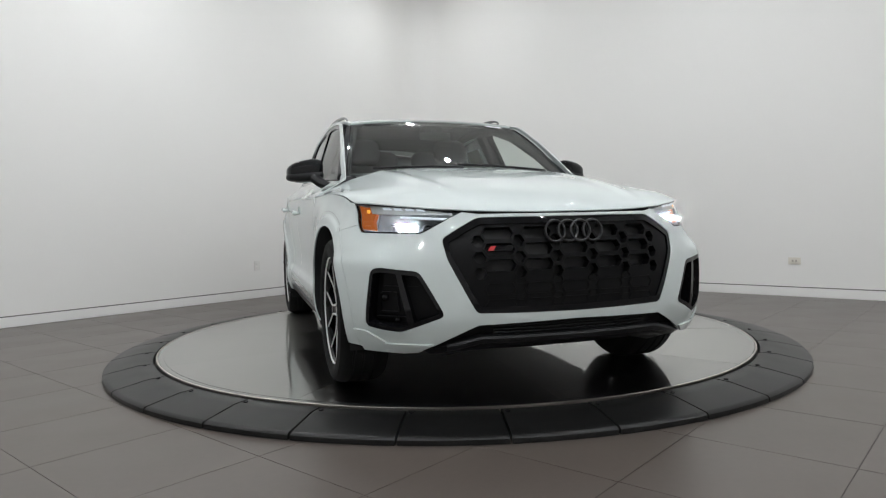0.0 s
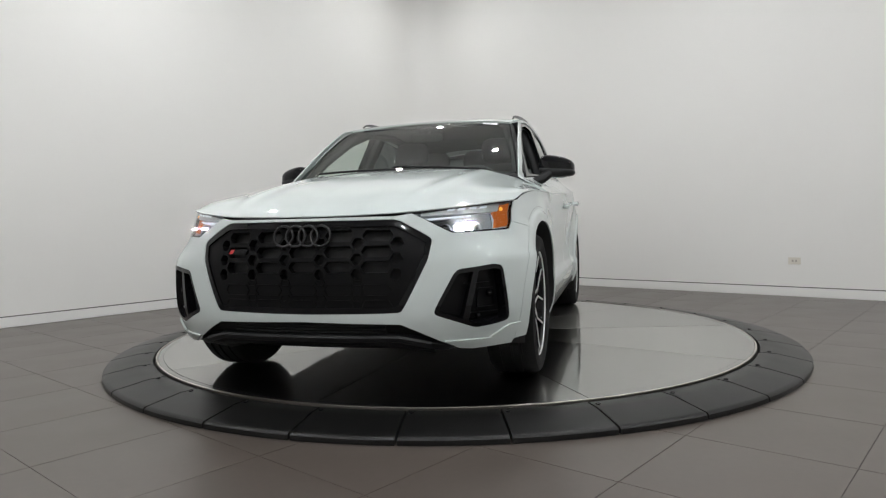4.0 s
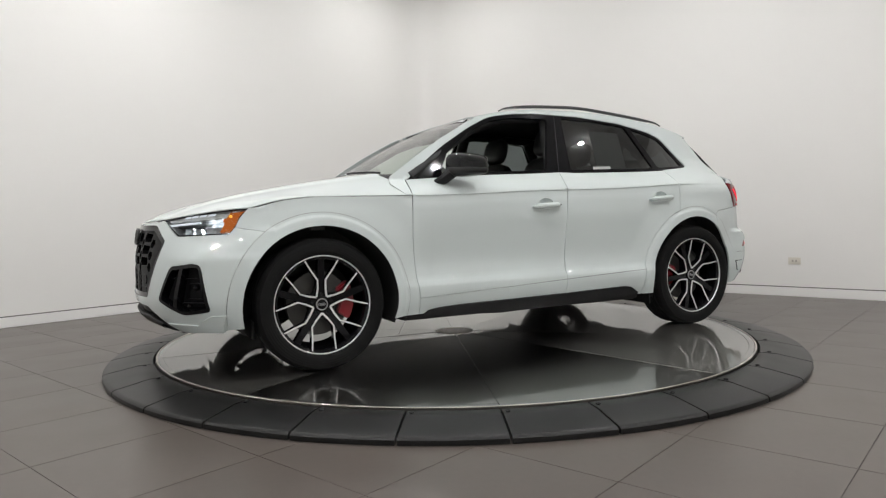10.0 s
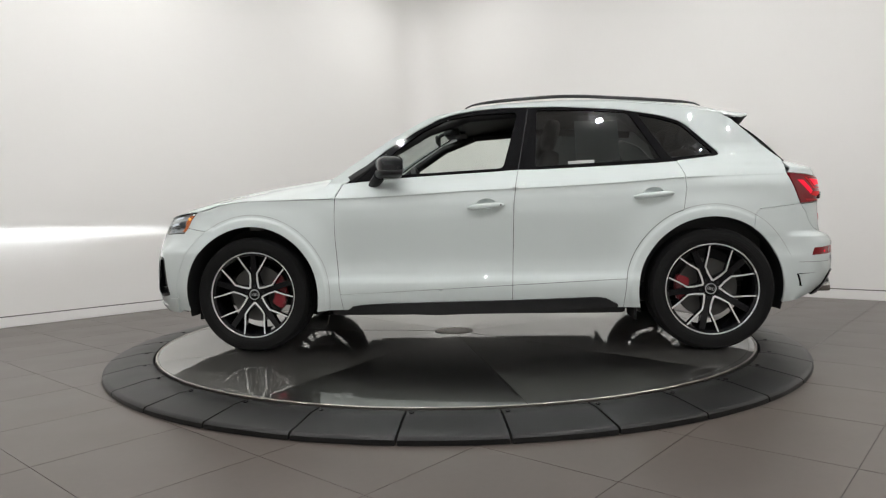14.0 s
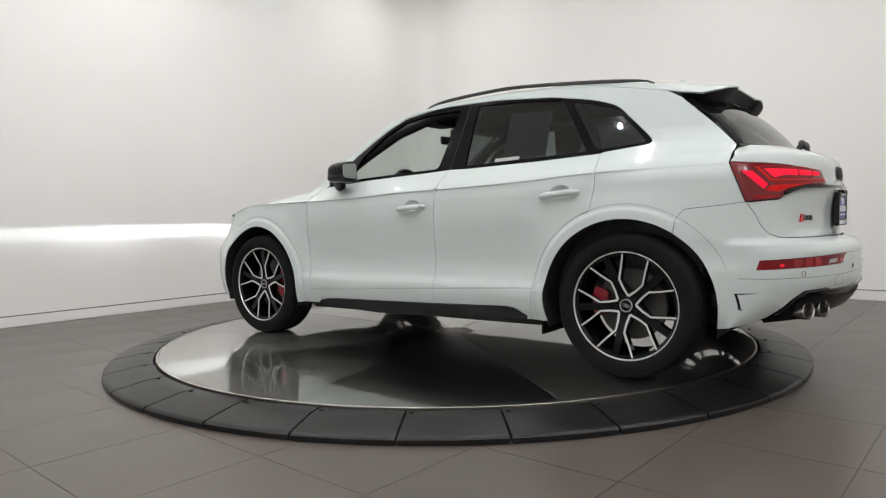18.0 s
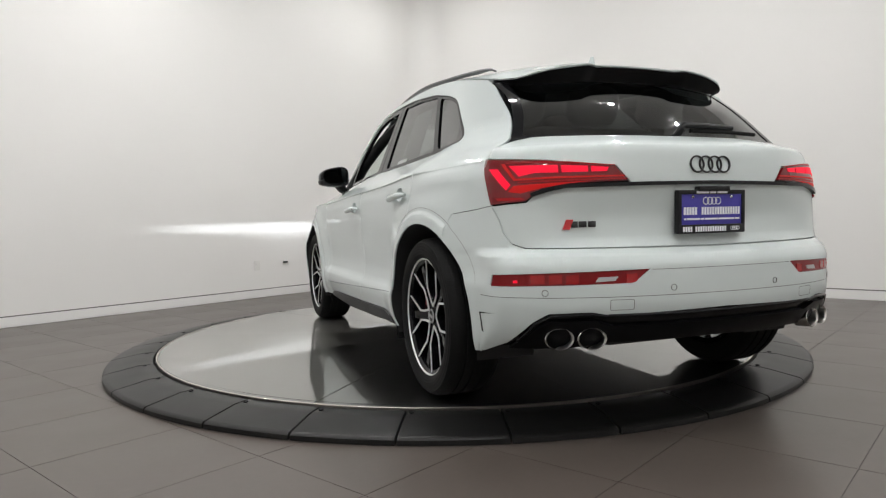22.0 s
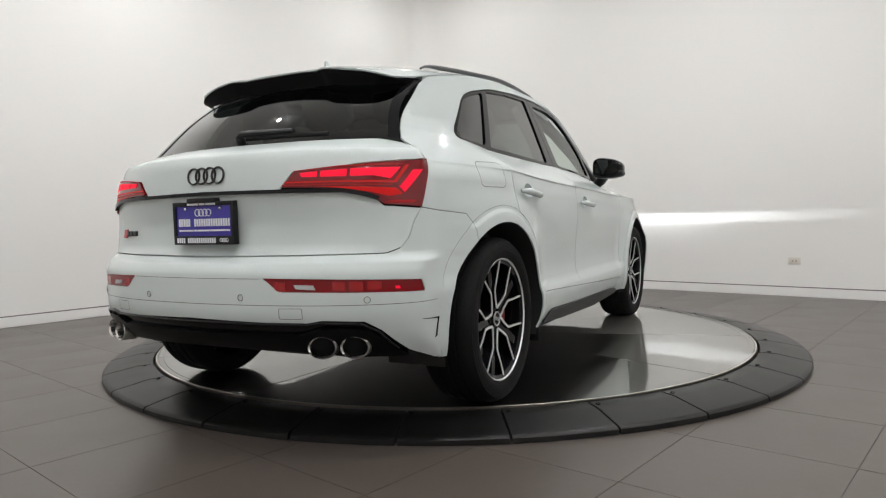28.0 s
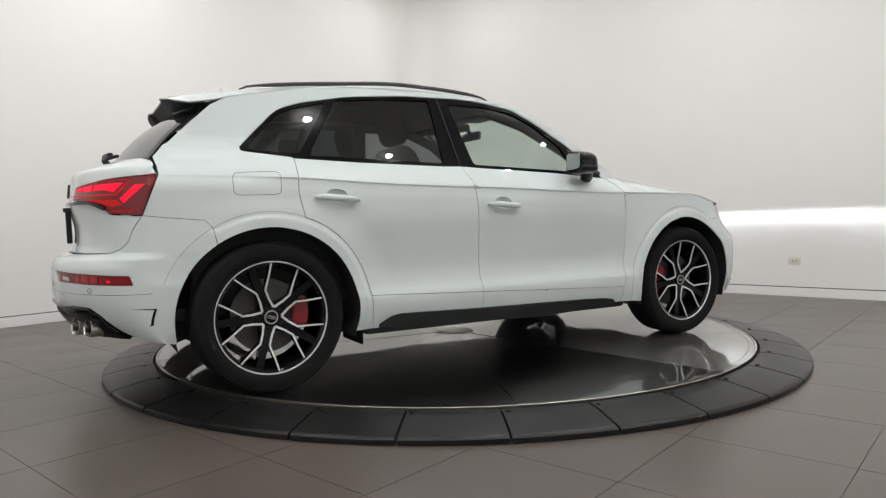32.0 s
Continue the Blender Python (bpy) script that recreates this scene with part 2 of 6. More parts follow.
def lay(name, data, mat, parent, label="", mirror=False, m=None):
    """Makes a panel's mesh; mirror: on the car's other side."""
    P, N, F = data
    if mirror:
        P, N, F = P * [1, -1, 1], N * [1, -1, 1], F[:, ::-1]
    used = np.unique(F)
    back = np.zeros(len(P), int)
    back[used] = np.arange(len(used))
    me = bpy.data.meshes.new(name)
    me.from_pydata(P[used].tolist(), [], back[F].tolist())
    me.shade_smooth()
    me.normals_split_custom_set_from_vertices(N[used].tolist())
    me.materials.append(mat)
    ob = new(name, me)
    ob.parent = parent
    return tagged(ob, label)

# ---- the room ----
WALLP = material("white_wall_paint", (0.80, 0.79, 0.765), 0.55, grain=0.012, scale=160, bump=0.05, blot=0.02, blot_scale=0.7)
CEILP = material("ceiling_paint", (0.78, 0.78, 0.77), 0.8, grain=0.02, scale=90, blot=0.03)
BASEP = material("baseboard_paint", (0.80, 0.79, 0.77), 0.4, grain=0.02, scale=60, blot=0.03, blot_scale=3)
TILE = material("grey_porcelain_tile", (0.085, 0.0705, 0.061), 0.32, grain=0.10, scale=30, bump=0.03, blot=0.10, blot_scale=2.2)
GROUT = material("grey_brown_grout", (0.055, 0.046, 0.041), 0.6, grain=0.2, scale=120)
RAMP = material("black_ramp_rubber", (0.0085, 0.0084, 0.0082), 0.34, spec=0.24, grain=0.3, scale=70, bump=0.10, blot=0.55, blot_scale=4)
STEEL = material("polished_disc_metal", (0.24, 0.235, 0.22), 0.29, 1.0)
nt = STEEL.node_tree                     # plates brushed along their length, under a clear polish
disc_b = nt.nodes["Principled BSDF"]
for key, val in (("Anisotropic", 0.9), ("Coat Weight", 1.0), ("Coat IOR", 2.9), ("Coat Roughness", 0.045)):
    disc_b.inputs[key].default_value = val
inf, mr, hs = nt.nodes.new("ShaderNodeObjectInfo"), nt.nodes.new("ShaderNodeMapRange"), nt.nodes.new("ShaderNodeHueSaturation")
mr.inputs["To Min"].default_value, mr.inputs["To Max"].default_value = 0.85, 1.15
nt.links.new(inf.outputs["Random"], mr.inputs["Value"])
across, tc, streak, mp, dust = nt.nodes.new("ShaderNodeVectorTransform"), nt.nodes.new("ShaderNodeTexCoord"), nt.nodes.new("ShaderNodeTexNoise"), nt.nodes.new("ShaderNodeMapping"), nt.nodes.new("ShaderNodeTexNoise")
across.vector_type, across.convert_from, across.convert_to = "VECTOR", "OBJECT", "WORLD"
across.inputs[0].default_value = (0, 1, 0)
nt.links.new(across.outputs[0], disc_b.inputs["Tangent"])
mp.inputs["Scale"].default_value = (1.2, 160, 1)
nt.links.new(tc.outputs["Object"], mp.inputs["Vector"])
nt.links.new(mp.outputs[0], streak.inputs["Vector"])
streak.inputs["Detail"].default_value = 3
dust.inputs["Scale"].default_value, dust.inputs["Detail"].default_value = 3.0, 6
nt.links.new(tc.outputs["Object"], dust.inputs["Vector"])
tone, rg = nt.nodes.new("ShaderNodeMath"), nt.nodes.new("ShaderNodeMath")
tone.operation = rg.operation = "MULTIPLY_ADD"
tone.inputs[1].default_value = 0.35
nt.links.new(streak.outputs["Fac"], tone.inputs[0])
nt.links.new(mr.outputs[0], tone.inputs[2])
hs.inputs["Color"].default_value = (0.20, 0.195, 0.18, 1)
nt.links.new(tone.outputs[0], hs.inputs["Value"])
nt.links.new(hs.outputs[0], disc_b.inputs["Base Color"])
rg.inputs[1].default_value, rg.inputs[2].default_value = 0.045, 0.008
nt.links.new(dust.outputs["Fac"], rg.inputs[0])
nt.links.new(rg.outputs[0], disc_b.inputs["Coat Roughness"])
EDGE = material("brushed_edge_band", (0.55, 0.52, 0.47), 0.3, 1.0, grain=0.08, scale=120)
SOCKET = material("ivory_socket_plastic", (0.68, 0.645, 0.57), 0.4, grain=0.02)
SOCKETD = material("grey_socket_face", (0.42, 0.39, 0.34), 0.5, grain=0.02)
SOCKETW = material("white_socket_plastic", (0.74, 0.73, 0.70), 0.4, grain=0.02)


def room_box(name, a0, a1, b0, b1, z0, z1, mat, parent=None, bevel=0.0):
    bm = bmesh.new()
    box(bm, (min(a0, a1), min(b0, b1), z0), (max(a0, a1), max(b0, b1), z1), bevel)
    for v in bm.verts:
        v.co = room(v.co.x, v.co.y, v.co.z)
    bmesh.ops.recalc_face_normals(bm, faces=bm.faces[:])
    return part(name, bm, mat, parent, smooth=False)


# slab under the tiles, walls, ceiling
tagged(room_box("floor", A1, A0, B0, B1, FLOOR - 0.15, FLOOR - 0.003, GROUT), "grey square porcelain tiles with thin dark joints", "floor", kind="structure")
T = 0.2
for nm, (a0, a1, b0, b1) in {"wall_left": (A1, A0, B0 - T, B0), "wall_right": (A0, A0 + T, B0 - T, B1),
                              "wall_back_left": (A1 - T, A1, B0 - T, B1), "wall_back_right": (A1 - T, A0 + T, B1, B1 + T)}.items():
    tagged(room_box(nm, a0, a1, b0, b1, FLOOR - 0.15, CEIL + 0.2, WALLP), "plain white painted showroom wall", "wall", kind="structure")
tagged(room_box("ceiling", A1, A0, B0, B1, CEIL, CEIL + 0.2, CEILP), "plain pale grey ceiling with recessed lights", "ceiling", kind="structure")
# the corner between the two long walls is plastered to a hollow curve
COVE = 0.45
bm = bmesh.new()
rim = [(A0 + 0.1, B0 - 0.1)] + [(A0 - COVE + COVE * math.sin(q), B0 + COVE - COVE * math.cos(q)) for q in [radians(90 * k / 20) for k in range(21)]][::-1]
cols = [[bm.verts.new(room(a, b, z)) for a, b in rim] for z in (FLOOR, CEIL)]
for i in range(1, len(rim) - 1):
    bm.faces.new((cols[0][i], cols[0][i + 1], cols[1][i + 1], cols[1][i]))
bmesh.ops.recalc_face_normals(bm, faces=bm.faces[:])
tagged(part("wall_cove", bm, WALLP, angle=60), "white plastered hollow curve between two walls", "wall", kind="structure")
# baseboards: a white board, above it a groove whose shadow is a dark strip
GROOVE = material("dark_groove", (0.10, 0.095, 0.09), 0.8)
for nm, (a0, a1, b0, b1) in {"baseboard": (A1, A0, B0, B0 + 0.012), "baseboard_2": (A0 - 0.012, A0, B0 + 0.012, B1)}.items():
    tagged(room_box(nm, a0, a1, b0, b1, FLOOR, 0.024, BASEP, bevel=0.002), "white flush baseboard under a thin dark groove", "baseboard", kind="structure")
for nm, (a0, a1, b0, b1) in {"trim": (A1, A0, B0, B0 + 0.003), "trim_2": (A0 - 0.003, A0, B0 + 0.003, B1)}.items():
    tagged(room_box(nm, a0, a1, b0, b1, 0.024, 0.034, GROOVE), "thin dark strip for the shaded groove above the baseboard", "trim", kind="structure")

# ceiling lamps: recessed round downlights
LAMP_STEP = 1.50                         # lamps stand in rows across the room
LAMP = glow("downlight_glow", (1.0, 0.985, 0.975), 800.0)
TRIMW = material("white_lamp_trim", (0.75, 0.75, 0.74), 0.4)


def downlight():
    t = thing("downlight", "round ceiling downlight, lit, with a white trim ring", "ceiling light", "downlights")
    bm = bmesh.new()
    lathe(bm, [(0.047, 0.0), (0.072, 0.0), (0.075, -0.006), (0.046, -0.012), (0.046, 0.02)], 32, Matrix.Rotation(radians(90), 4, "X"))
    part("trim_ring", bm, TRIMW, t)
    bm = bmesh.new()
    lathe(bm, [(0.0001, -0.024), (0.038, -0.024), (0.043, -0.019), (0.045, -0.004)], 32, Matrix.Rotation(radians(90), 4, "X"))
    bmesh.ops.recalc_face_normals(bm, faces=bm.faces[:])
    part("lens", bm, LAMP, t)
    return t


first = None
for row, (y, x0) in enumerate(((3.70, -0.32), (1.20, 0.45), (-1.00, 0.44), (-3.10, 1.40), (-5.20, 0.44), (-7.30, 1.20))):
    for k in range(-4, 5):
        p = Vector((x0 + LAMP_STEP * k, y, CEIL))
        if not (1.0 < A0 - p.dot(UA) < 10.3 and 0.7 < p.dot(UB) - B0 < 10.3):
            continue
        if first is None:
            first = downlight()
            first.matrix_basis = Matrix.Translation(p)
        else:
            copy_thing(first, Matrix.Translation(p))

# wall sockets
def outlet(name, at, along, out, mat, w, h, label):
    up = Vector((0, 0, 1))
    m = Matrix((along, out, up)).transposed().to_4x4()
    m.translation = at
    t = thing(name, label, "wall socket", m=m)
    bm = bmesh.new()
    box(bm, (-w / 2, -0.001, -h / 2), (w / 2, 0.006, h / 2), 0.002)
    part("cover_plate", bm, mat, t)
    for sx in (-1, 1):
        bm = bmesh.new()
        if w > h:
            box(bm, (sx * w * 0.14 - 0.009, 0.003, -0.012), (sx * w * 0.14 + 0.009, 0.0085, 0.012), 0.002)
        else:
            box(bm, (-0.016, 0.003, sx * h * 0.18 - 0.016), (0.016, 0.0085, sx * h * 0.18 + 0.016), 0.003)
        part("socket_face", bm, SOCKETD if w > h else mat, t)
    return t


pl = room(Vector((-2.350, 3.111, 0)).dot(UA), B0, 0.3205)
outlet("wall_socket", pl, UA, UB, SOCKETW, 0.075, 0.118, "white double wall socket plate above the baseboard")
pr = room(A0, Vector((3.638, 2.200, 0)).dot(UB), 0.303)
outlet("wall_socket", pr, UB, -UA, SOCKET, 0.118, 0.072, "ivory horizontal wall socket plate above the baseboard")
pc = room(Vector((-2.103, 3.409, 0)).dot(UA), B0, 0.339)
t = thing("wall_plug", "small dark grey cable stub on the white wall", "wall fitting", m=Matrix.Translation(pc))
bm = bmesh.new()
tube(bm, [(0, 0, 0), tuple(UB * 0.02), tuple(UB * 0.045 + UA * 0.03)], 0.012, 10)
part("plug", bm, SATIN, t)

# ---- the turntable ----
N_SEG = 32
STEP = 360 / N_SEG
AZ0 = -90.3                              # middle of one segment
ramp = thing("turntable_ramp", "black rubber ring of wedge segments round the turntable", "turntable ring", m=Matrix.Identity(4))


def segment(k):
    """One wedge of the ring: rises from the floor to the disc, with a rounded outer lip."""
    bm = bmesh.new()
    g = 0.005 / 2.2
    prof = [(2.035, -0.060), (2.035, -0.006), (2.045, -0.0035), (2.125, -0.006), (2.285, -0.034), (2.303, -0.038), (2.311, -0.046), (2.313, -0.066)]
    rows = []
    n = 6
    for i in range(n + 1):
        a = -radians(STEP / 2) + g + (radians(STEP) - 2 * g) * i / n
        rows.append([bm.verts.new((r * math.cos(a), r * math.sin(a), z)) for r, z in prof])
    for a, b in zip(rows, rows[1:]):
        for j in range(len(prof)):
            bm.faces.new((a[j], b[j], b[(j + 1) % len(prof)], a[(j + 1) % len(prof)]))
    bm.faces.new(rows[0])
    bm.faces.new(rows[-1][::-1])
    bmesh.ops.recalc_face_normals(bm, faces=bm.faces[:])
    return bm


seg0 = None
bolt0 = None
for k in range(N_SEG):
    a = AZ0 + STEP * k
    if seg0 is None:
        seg0 = part("ramp_segment", segment(0), RAMP, ramp)
        o = seg0
    else:
        o = new("ramp_segment", seg0.data)
        o.parent = ramp
    o.matrix_basis = pose(0, 0, 0, 0, 0, a)
    bm = None
    if bolt0 is None:
        bm = bmesh.new()
        lathe(bm, [(0.0001, 0.003), (0.006, 0.003), (0.010, 0.0), (0.012, -0.004)], 14, Matrix.Rotation(radians(90), 4, "X"))
        for v in bm.verts:
            v.co.z = abs(v.co.z) if v.co.z < 0 else v.co.z
        bolt0 = part("bolt", bm, SATIN, ramp)
        b = bolt0
    else:
        b = new("bolt", bolt0.data)
        b.parent = ramp
    az = radians(a - STEP / 2 + 0.75)
    b.matrix_basis = pose(2.085 * math.cos(az), 2.085 * math.sin(az), -0.0045)

turntable = thing("turntable", "round polished steel turntable of ten wedge plates", "turntable")
SECT = 10
SEAM0 = 31.6


def sector(n=SECT):
    bm = bmesh.new()
    g = 0.0012
    steps = 18
    top = []
    a0, a1 = -math.pi / n, math.pi / n
    inner = [bm.verts.new((0.14 * math.cos(a0 + (a1 - a0) * i / 4) , 0.14 * math.sin(a0 + (a1 - a0) * i / 4), 0)) for i in range(5)]
    for i in range(steps + 1):
        a = a0 + g / 2 + (a1 - a0 - g) * i / steps
        top.append(bm.verts.new((2.006 * math.cos(a), 2.006 * math.sin(a), 0)))
    f = bm.faces.new(inner[::-1] + top)
    r = bmesh.ops.extrude_face_region(bm, geom=[f])
    for v in r["geom"]:
        if isinstance(v, bmesh.types.BMVert):
            v.co.z -= 0.006
    bmesh.ops.recalc_face_normals(bm, faces=bm.faces[:])
    es = [e for e in bm.edges if all(abs(v.co.z) < 1e-6 for v in e.verts) and len(e.link_faces) == 2]
    bmesh.ops.bevel(bm, geom=es, offset=0.0008, segments=1, affect="EDGES")
    return bm


s0 = None
rng = random.Random(4)
for k in range(SECT):
    if s0 is None:
        o = s0 = part("plate", sector(), STEEL, turntable, angle=20)
    else:
        o = new("plate", s0.data)
        o.parent = turntable
    o.matrix_basis = pose(0, 0, 0, 0, 0, SEAM0 + 36 * k + 18) @ pose(1.2, 0, 0, rng.uniform(-0.16, 0.16), rng.uniform(-0.09, 0.09), 0) @ pose(-1.2, 0, 0)
bm = bmesh.new()
lathe(bm, [(0.01, -0.010), (2.0, -0.010), (2.0, -0.05), (0.01, -0.05)], 96, Matrix.Rotation(radians(90), 4, "X"))
part("base_disc", bm, SATIN, turntable)
bm = bmesh.new()
lathe(bm, [(2.0075, 0.0), (2.008, 0.0015), (2.017, 0.0015), (2.019, 0.0), (2.019, -0.03), (2.0075, -0.03)], 160, Matrix.Rotation(radians(90), 4, "X"), close=True)
bmesh.ops.recalc_face_normals(bm, faces=bm.faces[:])
part("edge_band", bm, EDGE, turntable, "brushed metal rim band")
bm = bmesh.new()
lathe(bm, [(0.0001, 0.004), (0.125, 0.004), (0.139, 0.001), (0.139, -0.006)], 48, Matrix.Rotation(radians(90), 4, "X"))
part("hub_cover", bm, EDGE, turntable, angle=5)
bm = bmesh.new()
ring = [(1.9715, -0.0005), (1.9725, 0.0005), (1.9735, 0.0005), (1.9745, -0.0005)]
lathe(bm, ring, 160, Matrix.Rotation(radians(90), 4, "X"))
bmesh.ops.recalc_face_normals(bm, faces=bm.faces[:])
part("scribed_ring", bm, SATIN, turntable)
hb = None
for k in range(12):
    if hb is None:
        bm = bmesh.new()
        bmesh.ops.create_uvsphere(bm, u_segments=12, v_segments=6, radius=0.011, matrix=Matrix.Diagonal((1, 1, 0.25, 1)))
        hb = o = part("hub_bolt", bm, EDGE, turntable)
    else:
        o = new("hub_bolt", hb.data)
        o.parent = turntable
    o.matrix_basis = pose(0.105 * math.cos(k * math.pi / 6), 0.105 * math.sin(k * math.pi / 6), 0.004)

# ---- the car: its surfaces, in metres from the middle between the axles ----
WHEEL_X, WHEEL_Z, ARCH = 1.412, 0.366, 0.432
belt = spline((1.0, 1.062), (0.8, 1.070), (0.39, 1.095), (-0.17, 1.114), (-0.53, 1.122), (-0.89, 1.131), (-1.25, 1.148), (-1.52, 1.174), (-2.1, 1.21))
shoulder = spline((2.0, 0.90), (1.78, 0.905), (1.6, 0.945), (1.43, 0.960), (0.86, 0.963), (0.4, 0.975), (0.0, 0.991), (-0.5, 1.002), (-0.87, 1.015), (-1.25, 1.036), (-1.9, 1.050))
low_side = spline((0.20, 0.865), (0.26, 0.893), (0.33, 0.926), (0.40, 0.941), (0.424, 0.9405), (0.48, 0.914), (0.56, 0.904), (0.70, 0.916), (0.85, 0.930), (0.98, 0.925), (1.05, 0.920))
plain_side = spline((0.20, 0.88), (0.26, 0.905), (0.33, 0.926), (0.45, 0.934), (0.70, 0.936), (0.85, 0.932), (0.98, 0.925), (1.05, 0.920))
front_taper = spline((0.25, 0.03), (0.5, 0.02), (0.65, 0.035), (0.8, 0.10), (0.9, 0.13), (1.0, 0.13))


def smooth(a, b, x):
    t = np.clip((x - a) / (b - a), 0, 1)
    return t * t * (3 - 2 * t)


def side_y(x, z):
    """Half width of the car's flank at a length and height; creases soften towards the tail."""
    x, z = np.asarray(x, float), np.asarray(z, float)
    x, z = np.broadcast_arrays(x, z)
    y = side_raw(x, z)
    w = smooth(-1.22, -1.55, x) * smooth(0.95, 1.03, z)
    m = w > 0
    if m.any():
        soft = sum(side_raw(x[m], z[m] + k) for k in (-0.07, -0.035, 0.0, 0.035, 0.07)) / 5
        y = np.array(y)
        y[m] = y[m] * (1 - w[m]) + soft * w[m]
    return y


def side_raw(x, z):
    x, z = np.asarray(x, float), np.asarray(z, float)
    door = smooth(1.05, 0.75, x) * smooth(-1.15, -0.8, x)
    y = plain_side(z) * (1 - door) + low_side(z) * door
    sh, be = shoulder(x), belt(x)
    yb = 0.803 - 0.045 * ((x + 0.3) / 1.2) ** 2
    ys = plain_side(sh)
    t = np.clip((z - sh) / (be - sh), 0, 1)
    up = ys - (ys - yb) * t ** 1.14
    dz = np.maximum(z - be, 0)
    up = np.where(z > be, yb - 0.33 * dz - 0.06 * dz * dz, up)
    y = np.where(z > sh, up, y)
    y = y - 0.0055 * smooth(0.0, 0.008, sh - z) * smooth(0.075, 0.010, sh - z) * smooth(0.95, 0.80, x) * smooth(-2.0, -1.9, x)      # undercut below the shoulder line
    y = y - np.where(x > 1.0, front_taper(z) * (x - 1.0) ** 2, 0) - np.where(x < -1.2, 0.21 * (x + 1.2) ** 2, 0)
    for wx in (WHEEL_X, -WHEEL_X):                       # flared lips round the wheels
        r = np.hypot(x - wx, z - WHEEL_Z)
        y = y + (0.010 * smooth(0.496, 0.472, r) + 0.016 * smooth(0.66, 0.45, r)) * smooth(0.98, 0.86, z)
    return y


def wrap(cols):
    """A surface that runs round an end of the car through columns, each (x of z, y of z). Negative s: the other side."""
    K = len(cols)

    def fn(s, z):
        s, z = np.asarray(s, float), np.asarray(z, float)
        a = np.abs(s)
        C = [np.stack([c[0](z), c[1](z)], -1) for c in cols]
        C = [C[1] * [1, -1]] + C + [2 * C[-1] - C[-2]]
        C = np.stack(C, 0)
        i = np.clip(np.floor(a).astype(int), 0, K - 2)
        t = (a - i)[..., None]
        n = np.arange(len(a)) if a.ndim else 0
        p0, p1, p2, p3 = (C[i + k, n] for k in range(4))
        q = 0.5 * (2 * p1 + (p2 - p0) * t + (2 * p0 - 5 * p1 + 4 * p2 - p3) * t ** 2 + (3 * p1 - p0 - 3 * p2 + p3) * t ** 3)
        return np.stack([q[..., 0], q[..., 1] * np.where(s < 0, -1, 1), z], -1)
    return fn


def col(zs, xs, ys):
    return spline(*zip(zs, xs)), spline(*zip(zs, ys))


def side_col(x):
    return (lambda z: np.full(np.shape(z), x)), (lambda z: side_y(np.full(np.shape(z), x), z))


ZF = (0.22, 0.30, 0.42, 0.62, 0.75, 0.84, 0.92)
nose = wrap([
    col(ZF, (2.20, 2.285, 2.310, 2.310, 2.285, 2.255, 2.20), (0,) * 7),
    col(ZF, (2.19, 2.275, 2.300, 2.298, 2.270, 2.240, 2.185), (0.25,) * 7),
    col(ZF, (2.15, 2.235, 2.262, 2.250, 2.215, 2.172, 2.12), (0.45,) * 7),
    col(ZF, (2.10, 2.175, 2.205, 2.188, 2.140, 2.090, 2.04), (0.60,) * 7),
    col(ZF, (2.02, 2.085, 2.125, 2.110, 2.035, 1.985, 1.94), (0.73, 0.73, 0.74, 0.74, 0.735, 0.735, 0.735)),
    col(ZF, (1.93, 1.975, 2.020, 2.030, 1.935, 1.885, 1.85), (0.82, 0.832, 0.845, 0.835, 0.815, 0.812, 0.81)),
    side_col(1.80), side_col(1.65), side_col(1.45), side_col(1.2)])

ZR = (0.24, 0.30, 0.40, 0.50, 0.62, 0.665, 0.70, 0.80, 0.93, 1.05, 1.086, 1.10, 1.15)
XR = (-2.15, -2.23, -2.31, -2.335, -2.335, -2.315, -2.228, -2.218, -2.203, -2.174, -2.161, -2.142, -2.045)


BULGE = (0,) * 8 + (0.036, 0.056, 0.056, 0.052, 0.0)     # the tailgate's upper part stands out towards its middle


def tail_col(dl, dh, yl, ym, yt, out):
    d = tuple(q - out * b for q, b in zip((dl,) * 6 + (dh,) * 7, BULGE))
    y = (yl,) * 6 + (ym,) * 3 + (ym * 0.985, ym * 0.80 + yt * 0.20, ym * 0.62 + yt * 0.38, yt)
    return col(ZR, tuple(x + e for x, e in zip(XR, d)), y)


rear = wrap([
    tail_col(0, 0, 0, 0, 0, 1.0),
    tail_col(0.028, 0.020, 0.35, 0.35, 0.30, 1.0),
    tail_col(0.100, 0.075, 0.60, 0.60, 0.50, 0.6),
    tail_col(0.200, 0.140, 0.765, 0.745, 0.61, 0.2),
    tail_col(0.310, 0.240, 0.853, 0.815, 0.68, 0.0),
    side_col(-1.85), side_col(-1.65), side_col(-1.45), side_col(-1.2)])


def at(fn, z, y=None, x=None, kmax=7.5):
    """The (s, z) of the place on a wrapped end with that y, or that x, at height z."""
    s = np.linspace(0, kmax, 1200)
    P = fn(s, np.full_like(s, z))
    if y is not None:
        i = int(np.argmax(P[:, 1] >= y)) if (P[:, 1] >= y).any() else len(s) - 1
    else:
        d = np.abs(P[:, 0] - x) + (s < 1.5) * 9
        i = int(np.argmin(d))
    return (float(s[i]), z)


def both(half):
    """Closes a half outline, given from the middle line round to the middle line, over the car's middle."""
    return [p for p in half] + [(-s, z) for s, z in half[::-1] if abs(s) > 1e-6]


def arc(cx, a0, a1, r=ARCH, n=18):
    return [(cx + r * math.cos(radians(a0 + (a1 - a0) * i / n)), WHEEL_Z + r * math.sin(radians(a0 + (a1 - a0) * i / n))) for i in range(n + 1)]


